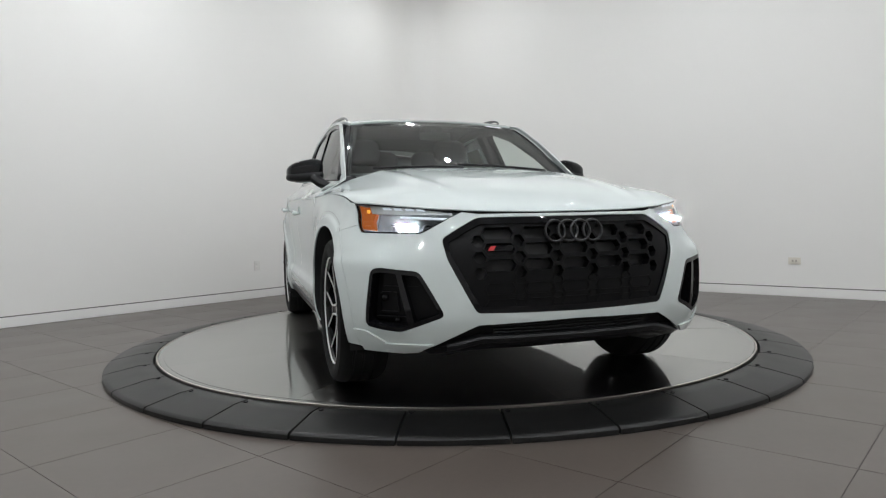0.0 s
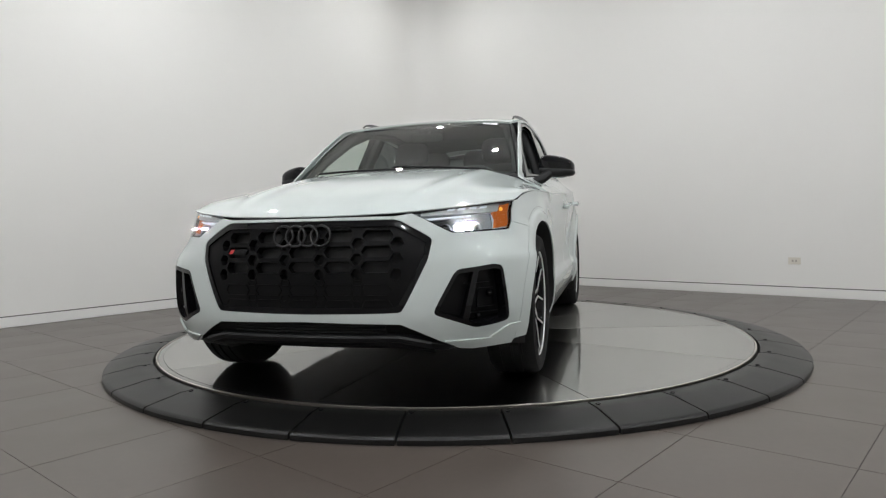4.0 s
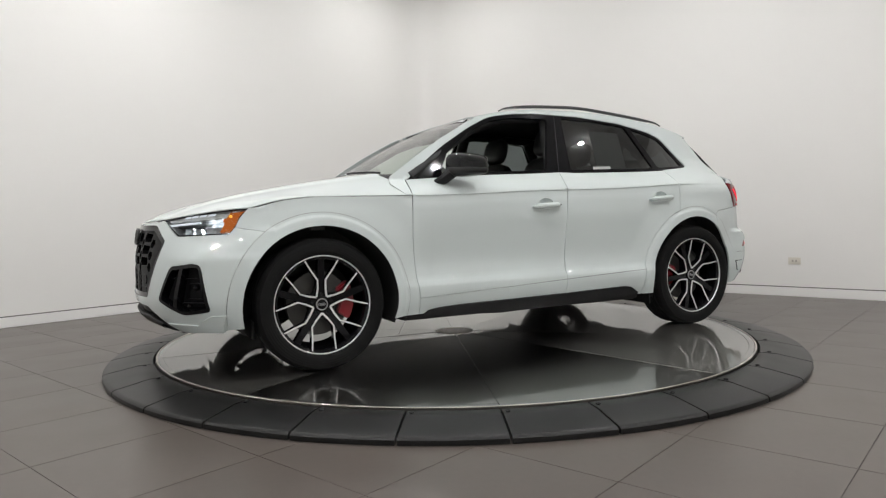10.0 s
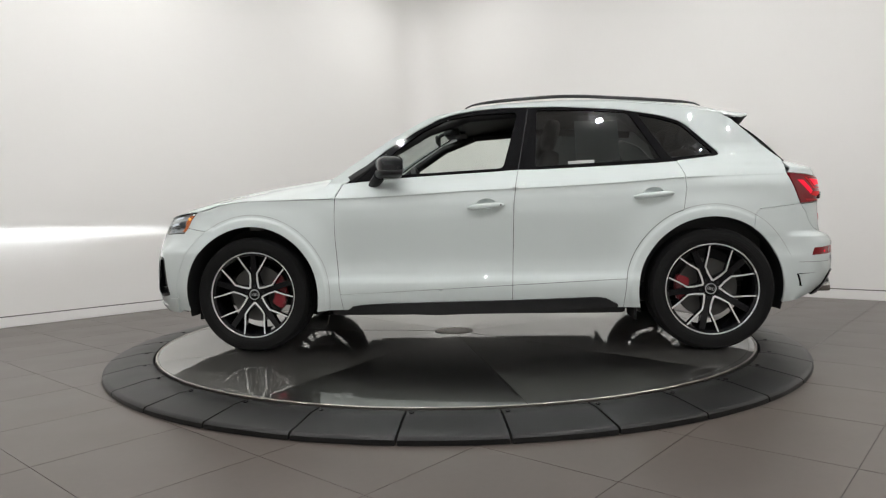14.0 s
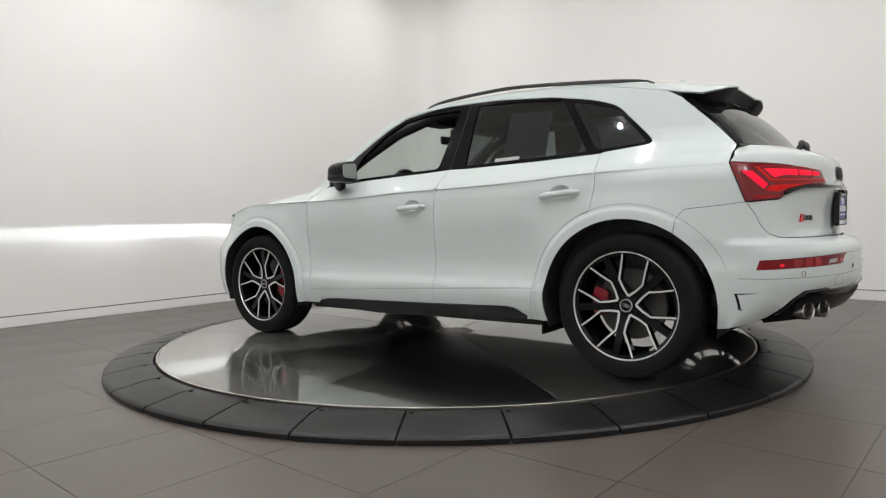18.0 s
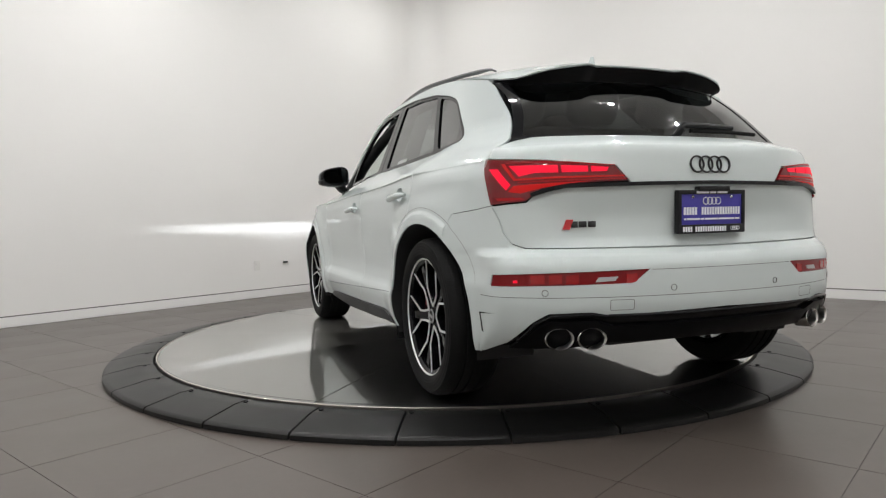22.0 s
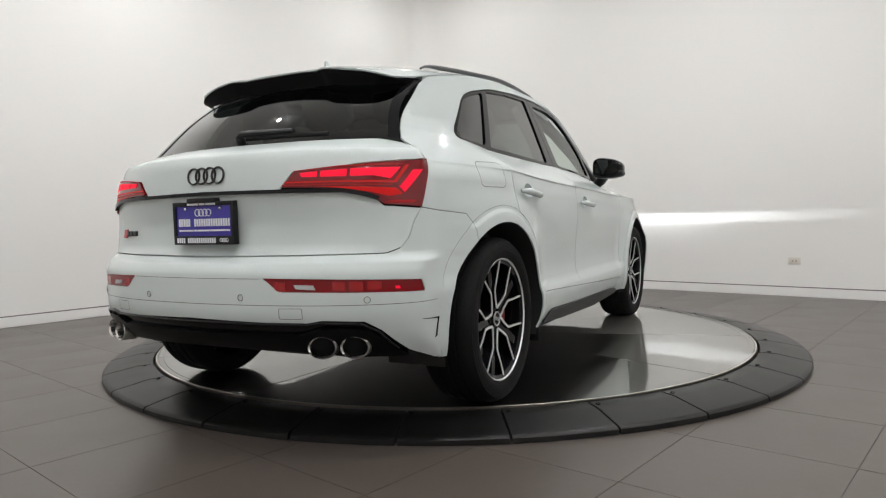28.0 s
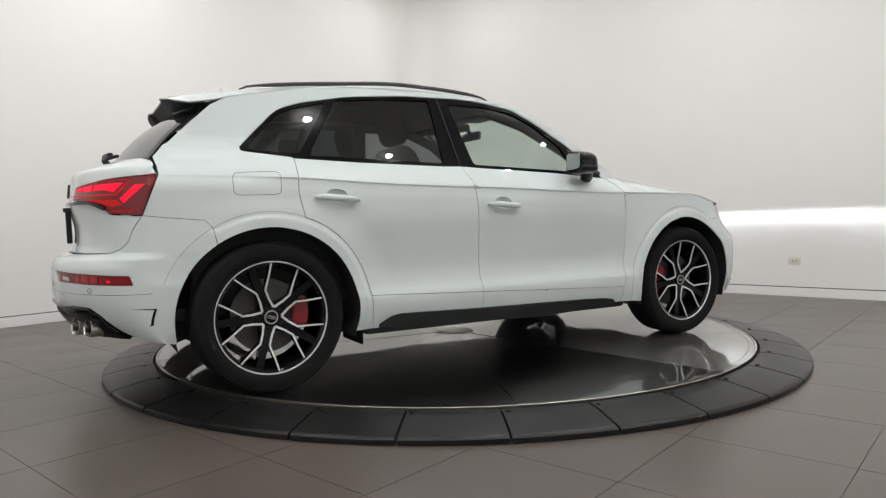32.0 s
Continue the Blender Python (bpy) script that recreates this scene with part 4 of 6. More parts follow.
def ring_bm(bm, c, r, t, ax_u, ax_v, n=40, k=8):
    """A round ring in the plane of two directions."""
    c, ax_u, ax_v = Vector(c), Vector(ax_u).normalized(), Vector(ax_v).normalized()
    ax_n = ax_u.cross(ax_v)
    rows = []
    for i in range(n):
        a = 2 * math.pi * i / n
        d = ax_u * math.cos(a) + ax_v * math.sin(a)
        rows.append([bm.verts.new(c + d * (r + t * math.cos(2 * math.pi * j / k)) + ax_n * t * 1.2 * math.sin(2 * math.pi * j / k)) for j in range(k)])
    for i in range(n):
        a, b = rows[i], rows[(i + 1) % n]
        for j in range(k):
            bm.faces.new((a[j], b[j], b[(j + 1) % k], a[(j + 1) % k]))
    bmesh.ops.recalc_face_normals(bm, faces=bm.faces[:])
    return bm


# ---- wheels ----
def wheel():
    """A wheel that faces +y: tyre, rim, spokes."""
    w = new("wheel")
    bm = bmesh.new()
    lathe(bm, [(0.268, 0.105), (0.280, 0.118), (0.312, 0.127), (0.345, 0.118), (0.358, 0.102), (0.3635, 0.090), (0.3655, 0.078), (0.3660, 0.060), (0.360, 0.058), (0.360, 0.050), (0.3662, 0.048), (0.3665, 0.014), (0.360, 0.012), (0.360, 0.004), (0.3665, 0.002), (0.3664, -0.040), (0.360, -0.042), (0.360, -0.050), (0.3660, -0.052), (0.3655, -0.080), (0.3635, -0.090), (0.358, -0.10), (0.345, -0.118), (0.31, -0.127), (0.268, -0.11)], 96)
    bmesh.ops.recalc_face_normals(bm, faces=bm.faces[:])
    part("tyre", bm, RUBBER, w)
    bm = bmesh.new()
    lathe(bm, [(0.2655, 0.105), (0.2695, 0.1115), (0.2725, 0.1105), (0.2715, 0.102)], 96, close=True)
    bmesh.ops.recalc_face_normals(bm, faces=bm.faces[:])
    rim = part("rim", bm, SILVER, w, "black alloy wheel with machined silver edges")
    bm = bmesh.new()
    lathe(bm, [(0.2665, 0.104), (0.250, 0.095), (0.243, 0.05), (0.235, -0.10), (0.262, -0.11)], 96)
    part("barrel", bm, GLOSS, rim)
    for k in range(5):
        ax = 72 * k
        for sgn in (-1, 1):
            pts = [(0.267, 14.6), (0.200, 18.2), (0.137, 26.5), (0.090, 21.5), (0.050, 1.0)]
            P = [(r * math.sin(radians(ax + sgn * a)), r * math.cos(radians(ax + sgn * a))) for r, a in pts]
            L, Rr = [], []
            for i, p in enumerate(P):
                a, b = Vector(P[max(i - 1, 0)]), Vector(P[min(i + 1, len(P) - 1)])
                d = (b - a).normalized()
                n = Vector((-d.y, d.x)) * (0.0038 + 0.0018 * i / 4)
                L.append((p[0] + n.x, p[1] + n.y))
                Rr.append((p[0] - n.x, p[1] - n.y))
            bm = bmesh.new()
            prism(bm, L + Rr[::-1], 0.097, 0.101, lambda u, v, d: (u, d - 0.028 * (1 - min(1, math.hypot(u, v) / 0.26)) , v))
            part("machined_edge", bm, SILVER, rim, smooth=False)
            bm = bmesh.new()
            prism(bm, [((p[0] * 1.15 + q[0] * -0.15), (p[1] * 1.15 + q[1] * -0.15)) for p, q in zip(L, Rr)] + [((p[0] * 1.15 + q[0] * -0.15), (p[1] * 1.15 + q[1] * -0.15)) for p, q in zip(Rr, L)][::-1], 0.058, 0.0965,
                  lambda u, v, d: (u, d - 0.028 * (1 - min(1, math.hypot(u, v) / 0.26)), v))
            part("spoke", bm, GLOSS, rim, smooth=False)
        am = radians(ax + 36)
        bm = bmesh.new()
        pts = [(-0.045, 0.045), (0.045, 0.045), (0.020, 0.14), (0.017, 0.262), (-0.017, 0.262), (-0.020, 0.14)]
        prism(bm, [(u * math.cos(am) + v * math.sin(am), -u * math.sin(am) + v * math.cos(am)) for u, v in pts], 0.045, 0.088,
              lambda u, v, d: (u, d - 0.024 * (1 - min(1, math.hypot(u, v) / 0.26)), v))
        part("spoke", bm, GLOSS, rim)
    bm = bmesh.new()
    lathe(bm, [(0.0001, 0.082), (0.030, 0.081), (0.034, 0.078), (0.036, 0.07), (0.075, 0.068), (0.078, 0.03)], 48)
    part("hub", bm, GLOSS, rim)
    bm = bmesh.new()
    lathe(bm, [(0.027, 0.0815), (0.0285, 0.0845), (0.0325, 0.0845), (0.034, 0.079)], 40)
    part("cap_ring", bm, CLEARM, rim)
    bm = bmesh.new()
    for q in range(4):
        ring_bm(bm, ((q - 1.5) * 0.0095, 0.0828, 0), 0.0068, 0.0011, (1, 0, 0), (0, 0, 1), 20, 6)
    part("cap_emblem", bm, CLEARM, rim)
    for k in range(5):
        an = radians(72 * k + 36)
        bm = bmesh.new()
        lathe(bm, [(0.0001, 0.066), (0.006, 0.066), (0.0085, 0.069), (0.0095, 0.071)], 12, Matrix.Translation((0.056 * math.sin(an), 0.005, 0.056 * math.cos(an))))
        part("wheel_bolt", bm, SATIN, rim)
    return w


W0 = wheel()
W0.parent = car
PHASE = {(1, 1): 180.0, (-1, 1): -13.0, (-1, -1): -15.5, (1, -1): -12.0}
for (fx, sy), ph in PHASE.items():
    m = pose(fx * WHEEL_X, 0.808 * sy, WHEEL_Z, 0, 0, 0 if sy > 0 else 180) @ pose(0, 0, 0, 0, ph, 0)
    if (fx, sy) == (1, 1):
        W0.matrix_basis = m
    else:
        copy_thing(W0, m)

# ---- the car's smaller parts ----
def on_nose(y, z, out=0.0):
    """A place on the front end, pushed outwards."""
    s, _ = at(nose, z, y=abs(y))
    P = nose(np.array([s, s + 0.02, s]), np.array([z, z, z + 0.004]))
    n = np.cross(P[1] - P[0], P[2] - P[0])
    n = n / np.linalg.norm(n)
    p = P[0] + n * out
    return Vector((p[0], math.copysign(p[1], y) if y else 0.0, p[2])), Vector((n[0], math.copysign(1, y) * n[1], n[2]))


def slab(name, pts, mat, parent, label="", bevel=0.0, smooth=True):
    """A block over four or more outline points in space, thickened along the outline's normal by the length of pts[-1]."""
    *loop, depth = pts
    bm = bmesh.new()
    n = (Vector(loop[1]) - Vector(loop[0])).cross(Vector(loop[2]) - Vector(loop[0])).normalized() * depth
    a = [bm.verts.new(Vector(q)) for q in loop]
    b = [bm.verts.new(Vector(q) + n) for q in loop]
    bm.faces.new(a[::-1])
    bm.faces.new(b)
    for i in range(len(loop)):
        bm.faces.new((a[i], a[(i + 1) % len(loop)], b[(i + 1) % len(loop)], b[i]))
    bmesh.ops.recalc_face_normals(bm, faces=bm.faces[:])
    if bevel:
        bmesh.ops.bevel(bm, geom=bm.edges[:], offset=bevel, segments=2, affect="EDGES")
    return part(name, bm, mat, parent, label, smooth)


# grille: honeycomb above, a closed relief panel below
def hexagon(cy, cz, w, h):
    c = h * 0.5
    return [(cy - w / 2, cz), (cy - w / 2 + c * 0.6, cz + h / 2), (cy + w / 2 - c * 0.6, cz + h / 2), (cy + w / 2, cz), (cy + w / 2 - c * 0.6, cz - h / 2), (cy - w / 2 + c * 0.6, cz - h / 2)]


def nose_yz(y, z):
    """The front end as a function of y and z."""
    y, z = np.atleast_1d(np.asarray(y, float)), np.atleast_1d(np.asarray(z, float))
    S = np.linspace(0, 4, 60)
    Q = nose(np.tile(S, len(y)), np.repeat(z, 60)).reshape(len(y), 60, 3)
    x = np.array([np.interp(abs(y[i]), Q[i, :, 1], Q[i, :, 0]) for i in range(len(y))])
    return np.stack([x, y, z], -1)


G_IN = inset([(-0.405, 0.822), (0.405, 0.822), (0.557, 0.735), (0.545, 0.65), (0.437, 0.422), (-0.437, 0.422), (-0.545, 0.65), (-0.557, 0.735)], 0.022)
holes = []
for j, zc in enumerate((0.622, 0.690, 0.758)):
    for i in range(-3, 4):
        h = hexagon(i * 0.167, zc, 0.130, 0.050)
        if inside(inset(G_IN, 0.012), np.array(h)).all():
            holes.append(h)
for zc in (0.589, 0.656, 0.724, 0.789):
    for i in range(-4, 4):
        h = hexagon((i + 0.5) * 0.167, zc, 0.054, 0.049)
        if inside(inset(G_IN, 0.006), np.array(h)).all():
            holes.append(h)
grille = lay("grille", sheet(G_IN, nose_yz, holes, 0.05, 0.035, 0, -0.012), MESHB, car, "black honeycomb grille")
for zc in (0.455, 0.522):
    for i in range(-2, 3):
        w = hexagon(i * 0.167, zc, 0.135, 0.052)
        lay("relief", sheet(w, nose_yz, [inset(w, 0.005)], 0.05, 0.005, 0, -0.0080), MESHB, grille)
    for i in range(-2, 2):
        w = hexagon((i + 0.5) * 0.167, zc + 0.033, 0.05, 0.03)
        lay("relief", sheet(w, nose_yz, [inset(w, 0.004)], 0.05, 0.005, 0, -0.0080), MESHB, grille)
RINGB = material("black_emblem", (0.016, 0.016, 0.017), 0.3)
emb = bmesh.new()
for k in range(4):
    y = (k - 1.5) * 0.059
    p = nose_yz(y, 0.757)[0]
    ring_bm(emb, (p[0] + 0.003, y, 0.757), 0.045, 0.006, (0, 1, 0), (-0.15, 0, 1))
part("front_emblem", emb, RINGB, car, "black emblem of four rings")
REDB = material("red_badge_enamel", (0.5, 0.01, 0.015), 0.3, coat=0.6)
bad = lay("front_badge", sheet(rounded([(-0.385, 0.681), (-0.285, 0.681), (-0.275, 0.704), (-0.375, 0.704)], 0.004), nose_yz, (), 0.03, 0.012, 0, -0.004), GLOSS, car, "small black badge with a red bar")
lay("red_bar", sheet([(-0.383, 0.683), (-0.360, 0.683), (-0.348, 0.702), (-0.371, 0.702)], nose_yz, (), 0.03, 0.003, 0, -0.002), REDB, bad)

# lower intake: dark mouth, slats, lip blade
lay("intake_mouth", sheet(both(sc([(0, 0.392), N_(z=0.384, y=0.44), N_(z=0.27, y=0.60), (0, 0.30)])), nose_m, (), 0.06, 0, 0, -0.06), UNDER, car)
for k, z in enumerate((0.366, 0.352, 0.338)):
    bm = bmesh.new()
    tube(bm, [tuple(nose_yz(y, z)[0] - np.array([0.03, 0, 0])) for y in np.linspace(-0.36, 0.36, 13)], 0.0045, 8)
    part("intake_slat", bm, SATIN, car)
bm = bmesh.new()
pts = []
for y in np.linspace(-0.55, 0.55, 25):
    z0 = 0.318 if abs(y) < 0.42 else 0.318 - (abs(y) - 0.42) * 0.25
    q = nose_yz(y, z0)[0]
    pts.append((q[0] - 0.004 * (abs(y) < 0.42), y, z0))
rows = []
for x, y, z in pts:
    rows.append([bm.verts.new((x - 0.06, y, z + 0.004)), bm.verts.new((x + 0.004, y, z + 0.008)), bm.verts.new((x + 0.010, y, z - 0.002)), bm.verts.new((x + 0.002, y, z - 0.020)), bm.verts.new((x - 0.16, y * 0.96, z - 0.075))])
for a, b in zip(rows, rows[1:]):
    for j in range(4):
        bm.faces.new((a[j], a[j + 1], b[j + 1], b[j]))
bmesh.ops.recalc_face_normals(bm, faces=bm.faces[:])
part("lip_blade", bm, SATIN, car)

# fog pockets: deep black recess, slanted fin, bars and a sensor
for sy in (1, -1):
    side = [(u * sy, z) for u, z in fog_l]
    lay("intake_frame", sheet(side, nose_m, [inset(side, 0.020)], 0.03, 0.05, 0.001, -0.002), GLOSS, car, "gloss black air intake frame")
    f1, f2 = N_(z=0.595, y=0.735), N_(z=0.355, y=0.675)
    quad = [(f1[0] * S_SC - 0.014, 0.603), (f1[0] * S_SC + 0.020, 0.606), (f2[0] * S_SC + 0.030, 0.352), (f2[0] * S_SC - 0.006, 0.352)]
    quad = [(u * sy, z) for u, z in quad]
    lay("intake_fin", sheet(quad, nose_m, (), 0.03, 0.05, 0, -0.004), GLOSS, car)
    for z, y0, x1, depth in ((0.535, 0.625, 2.075, -0.036), (0.400, 0.720, 2.035, -0.030)):
        a, b = N_(z=z, y=y0), N_(z=z, x=x1)
        q = [(a[0] * S_SC, z), (b[0] * S_SC, z), (b[0] * S_SC, z + 0.006), (a[0] * S_SC, z + 0.006)]
        lay("intake_bar", sheet([(u * sy, v) for u, v in q], nose_m, (), 0.03, 0.014, 0, depth), MESHB, car)
    a, b = N_(z=0.48, y=0.748), N_(z=0.48, x=2.052)
    q = rounded([(a[0] * S_SC, 0.425), (b[0] * S_SC, 0.425), (b[0] * S_SC, 0.515), (a[0] * S_SC + 0.006, 0.515)], 0.012)
    q = [(u * sy, v) for u, v in q]
    lay("intake_panel", sheet(q, nose_m, [inset(q, 0.006)], 0.03, 0.012, 0, -0.038), MESHB, car, "raised rim of a black blanking panel")
    for y, z, r in ((0.802, 0.490, 0.017), (0.752, 0.385, 0.013)):
        c, n = on_nose(y * sy, z, -0.040)
        bm = bmesh.new()
        bmesh.ops.create_uvsphere(bm, u_segments=20, v_segments=12, radius=r, matrix=Matrix.Translation(c))
        part("radar_sensor", bm, GLOSS, car)
    blade = [N_(z=0.296, y=0.600), N_(z=0.293, y=0.78), N_(z=0.297, x=2.045), N_(z=0.345, x=1.985), N_(z=0.347, x=1.915), N_(z=0.254, x=1.925), N_(z=0.255, x=2.0), N_(z=0.253, y=0.70), N_(z=0.261, y=0.650)]
    blade = [(u * S_SC * sy, z) for u, z in blade]
    lay("bumper_blade", sheet(blade, nose_m, (), 0.02, 0.011, 0, 0.009), WHITE, car, "white winglet below the air intake")

# headlamps: dark bowl, light strips, projector, amber corner, clear cover
BOWL = material("headlamp_bowl", (0.27, 0.28, 0.285), 0.45, 0.15, grain=0.2, scale=60)
DRL = glow("white_light_strip", (0.92, 0.96, 1.0), 0.7)
BEAM = glow("headlamp_beam", (0.93, 0.97, 1.0), 70.0)
AMBER = glow("amber_lamp", (0.90, 0.22, 0.03), 0.26)
AMBERHOT = glow("amber_bulb", (1.0, 0.45, 0.06), 1.1)
CLEARP = material("grey_lamp_reflector", (0.50, 0.515, 0.52), 0.3, 0.4)


def lamp_pts(*yz):
    return [(N_(z=z, y=y)[0] * S_SC, z) for y, z in yz]


for ob in [o for o in bpy.data.objects if o.name.startswith("headlamp")]:
    ob.data.materials[0] = LENS
    ob.visible_shadow = False
    sy = -1 if sum(v.co.y for v in ob.data.vertices) < 0 else 1
    mir = sy < 0
    lay("bowl", sheet(lamp_poly, nose_m, (), 0.03, 0.0, 0.001, -0.13), BOWL, ob, mirror=mir)
    rimp = lamp_poly
    lay("lamp_edge", sheet(rimp, nose_m, [inset(rimp, 0.007)], 0.03, 0.016, 0.0032, -0.002), GLOSS, ob, mirror=mir)
    lay("bowl_wall", sheet(inset(rimp, 0.004), nose_m, [inset(rimp, 0.006)], 0.03, 0.11, 0.0, -0.016), BOWL, ob, mirror=mir)
    lay("light_strip", sheet(lamp_pts((0.500, 0.822), (0.62, 0.829), (0.70, 0.834), (0.70, 0.840), (0.62, 0.835), (0.500, 0.827)), nose_m, (), 0.03, 0.012, 0, -0.016), DRL, ob, mirror=mir)
    lay("upper_reflector", sheet(lamp_pts((0.50, 0.838), (0.70, 0.847), (0.800, 0.853), (0.805, 0.889), (0.745, 0.887), (0.60, 0.865), (0.50, 0.848)), nose_m, (), 0.03, 0.02, 0, -0.014), CLEARP, ob, mirror=mir)
    for k in range(4):
        y = 0.60 + 0.042 * k
        lay("light_segment", sheet(lamp_pts((y, 0.857 + 0.003 * k), (y + 0.030, 0.859 + 0.003 * k), (y + 0.033, 0.868 + 0.003 * k), (y + 0.006, 0.866 + 0.003 * k)), nose_m, (), 0.03, 0.01, 0, -0.009), DRL, ob, mirror=mir)
    amb = [(N_(z=z, x=x)[0] * S_SC, z) for x, z in ((1.935, 0.780), (1.864, 0.786), (1.838, 0.845), (1.798, 0.890), (1.880, 0.885), (1.915, 0.860), (1.912, 0.82))]
    lay("amber_reflector", sheet(amb, nose_m, (), 0.03, 0.02, 0.003, -0.020), AMBER, ob, "orange side marker", mirror=mir)
    lay("lower_reflector", sheet(lamp_pts((0.575, 0.800), (0.635, 0.772), (0.655, 0.772), (0.650, 0.808), (0.60, 0.812)), nose_m, (), 0.03, 0.03, 0, -0.062), BOWL, ob, mirror=mir)
    lay("lower_reflector", sheet(lamp_pts((0.745, 0.776), (0.775, 0.780), (0.790, 0.82), (0.745, 0.824)), nose_m, (), 0.03, 0.03, 0, -0.064), BOWL, ob, mirror=mir)
    c, n = on_nose(0.812 * sy, 0.862, -0.014)
    bm = bmesh.new()
    bmesh.ops.create_uvsphere(bm, u_segments=14, v_segments=8, radius=0.009, matrix=Matrix.Translation(c))
    part("amber_bulb", bm, AMBERHOT, ob)
    turned = Vector((1, 0, 0)).rotation_difference(Vector((0, 1, 0))).inverted().to_matrix().to_4x4()
    for k, y in enumerate((0.735, 0.672, 0.612)):
        c, n = on_nose(y * sy, 0.793, -0.066)
        depth = 0.058 if k < 2 else 0.02
        bm = bmesh.new()
        lathe(bm, [(0.0285, 0.008), (0.0305, 0.010), (0.0315, 0.006), (0.0315, -depth - 0.002), (0.0275, -depth - 0.002), (0.0275, 0.004)], 28, Matrix.Translation(c) @ turned, close=True)
        bmesh.ops.recalc_face_normals(bm, faces=bm.faces[:])
        part("projector", bm, BOWL, ob)
        bm = bmesh.new()
        lathe(bm, [(0.0270, 0.000), (0.0268, -depth)], 28, Matrix.Translation(c) @ turned)
        part("projector_sleeve", bm, SATIN, ob)
        bm = bmesh.new()
        bmesh.ops.create_circle(bm, cap_ends=True, segments=24, radius=0.0272, matrix=Matrix.Translation(c - Vector((depth, 0, 0))) @ Matrix.Rotation(radians(90), 4, "Y"))
        part("beam_lens", bm, BEAM if k < 2 else SATIN, ob, "bright white low beam lens" if k < 2 else "")

# low beams: a narrow glowing slit behind shades that cut the light off at the lamp's height
SLIT = glow("low_beam_slit", (0.93, 0.97, 1.0), 230000.0)
for ob in [o for o in bpy.data.objects if o.name.startswith("headlamp")]:
    sy = -1 if sum(v.co.y for v in ob.data.vertices) < 0 else 1
    c, n = on_nose(0.690 * sy, 0.803, -0.012)
    shade = bmesh.new()
    x1, x0, yc, zc = c.x, c.x - 0.045, c.y, c.z
    box(shade, (x0 - 0.004, yc - 0.045, zc), (x1, yc + 0.045, zc + 0.0015))
    for k in range(15):                                  # toothed lower shade: the light fades downwards
        y0 = yc - 0.045 + 0.006 * k
        prism(shade, [(x0, y0), (x0 + 0.008, y0), (x1, y0 + 0.003), (x0 + 0.008, y0 + 0.006), (x0, y0 + 0.006)], zc - 0.0030, zc - 0.0025, lambda u, v, w: (u, v, w))
    box(shade, (x0 - 0.004, yc - 0.045, zc - 0.006), (x0 - 0.002, yc + 0.045, zc + 0.001))
    for sgn in (-1, 1):
        box(shade, (x0 - 0.004, yc + sgn * 0.045 - 0.0005, zc - 0.003), (x1, yc + sgn * 0.045 + 0.0005, zc + 0.001))
    part("beam_shade", shade, SATIN, ob, smooth=False)
    bm = bmesh.new()
    vs = [bm.verts.new((x0, yc + u, zc + w)) for u, w in ((-0.02, -0.0013), (0.02, -0.0013), (0.02, -0.0003), (-0.02, -0.0003))]
    bm.faces.new(vs)
    part("beam_slit", bm, SLIT, ob, smooth=False)

# tail lamps: lit segments in a dark red lens
LIT = glow("lit_red", (1.0, 0.008, 0.042), 0.80)
LIT2 = glow("soft_lit_red", (0.95, 0.014, 0.014), 0.30)
LIT3 = glow("dim_lit_red", (0.70, 0.008, 0.014), 0.22)


def tl(*yz):
    return [(R_(z=z, y=y)[0] * S_SC, z) for y, z in yz]


CELL = material("bright_red_reflector", (0.33, 0.010, 0.012), 0.25, coat=0.3, grain=0.35, scale=700)
TAIL.node_tree.nodes["Principled BSDF"].inputs["Base Color"].default_value = (0.13, 0.006, 0.01, 1)
DEEP = material("deep_red_lens", (0.16, 0.004, 0.008), 0.1, coat=0.5, spec=0.3)
for ob in [o for o in bpy.data.objects if o.name.startswith("tail_lamp")]:
    mir = sum(v.co.y for v in ob.data.vertices) < 0
    ob.data.materials[0] = DEEP
    for shape, m, pr in (
            (((0.770, 1.012), (0.625, 1.009), (0.625, 0.981), (0.70, 0.982), (0.750, 0.970)), LIT, 0.0085),
            (((0.614, 1.008), (0.521, 1.004), (0.521, 0.982), (0.614, 0.981)), LIT, 0.0085),
            (((0.509, 1.003), (0.445, 0.998), (0.452, 0.983), (0.509, 0.982)), LIT, 0.0085),
            (((0.814, 1.006), (0.797, 1.004), (0.774, 0.940), (0.786, 0.920)), LIT, 0.0085),
            (((0.782, 0.914), (0.766, 0.936), (0.60, 0.945), (0.50, 0.948), (0.60, 0.939), (0.70, 0.921), (0.748, 0.906)), LIT2, 0.0083),
            (((0.787, 1.022), (0.779, 1.022), (0.759, 0.962), (0.60, 0.966), (0.385, 0.968), (0.385, 0.963), (0.60, 0.960), (0.765, 0.955)), LIT2, 0.0083),
            (((0.755, 0.950), (0.60, 0.954), (0.375, 0.957), (0.375, 0.953), (0.60, 0.950), (0.757, 0.945)), LIT3, 0.0083),
            (((0.775, 1.026), (0.58, 1.021), (0.42, 1.007), (0.42, 1.004), (0.58, 1.017), (0.775, 1.022)), LIT3, 0.0083),
            (((0.810, 0.892), (0.75, 0.890), (0.735, 0.882), (0.805, 0.880)), LIT3, 0.0083)):
        lay("light_bar", sheet(tl(*shape), rear_m, (), 0.02, 0.004, 0, pr), m, ob, "lit red light bar", mirror=mir)
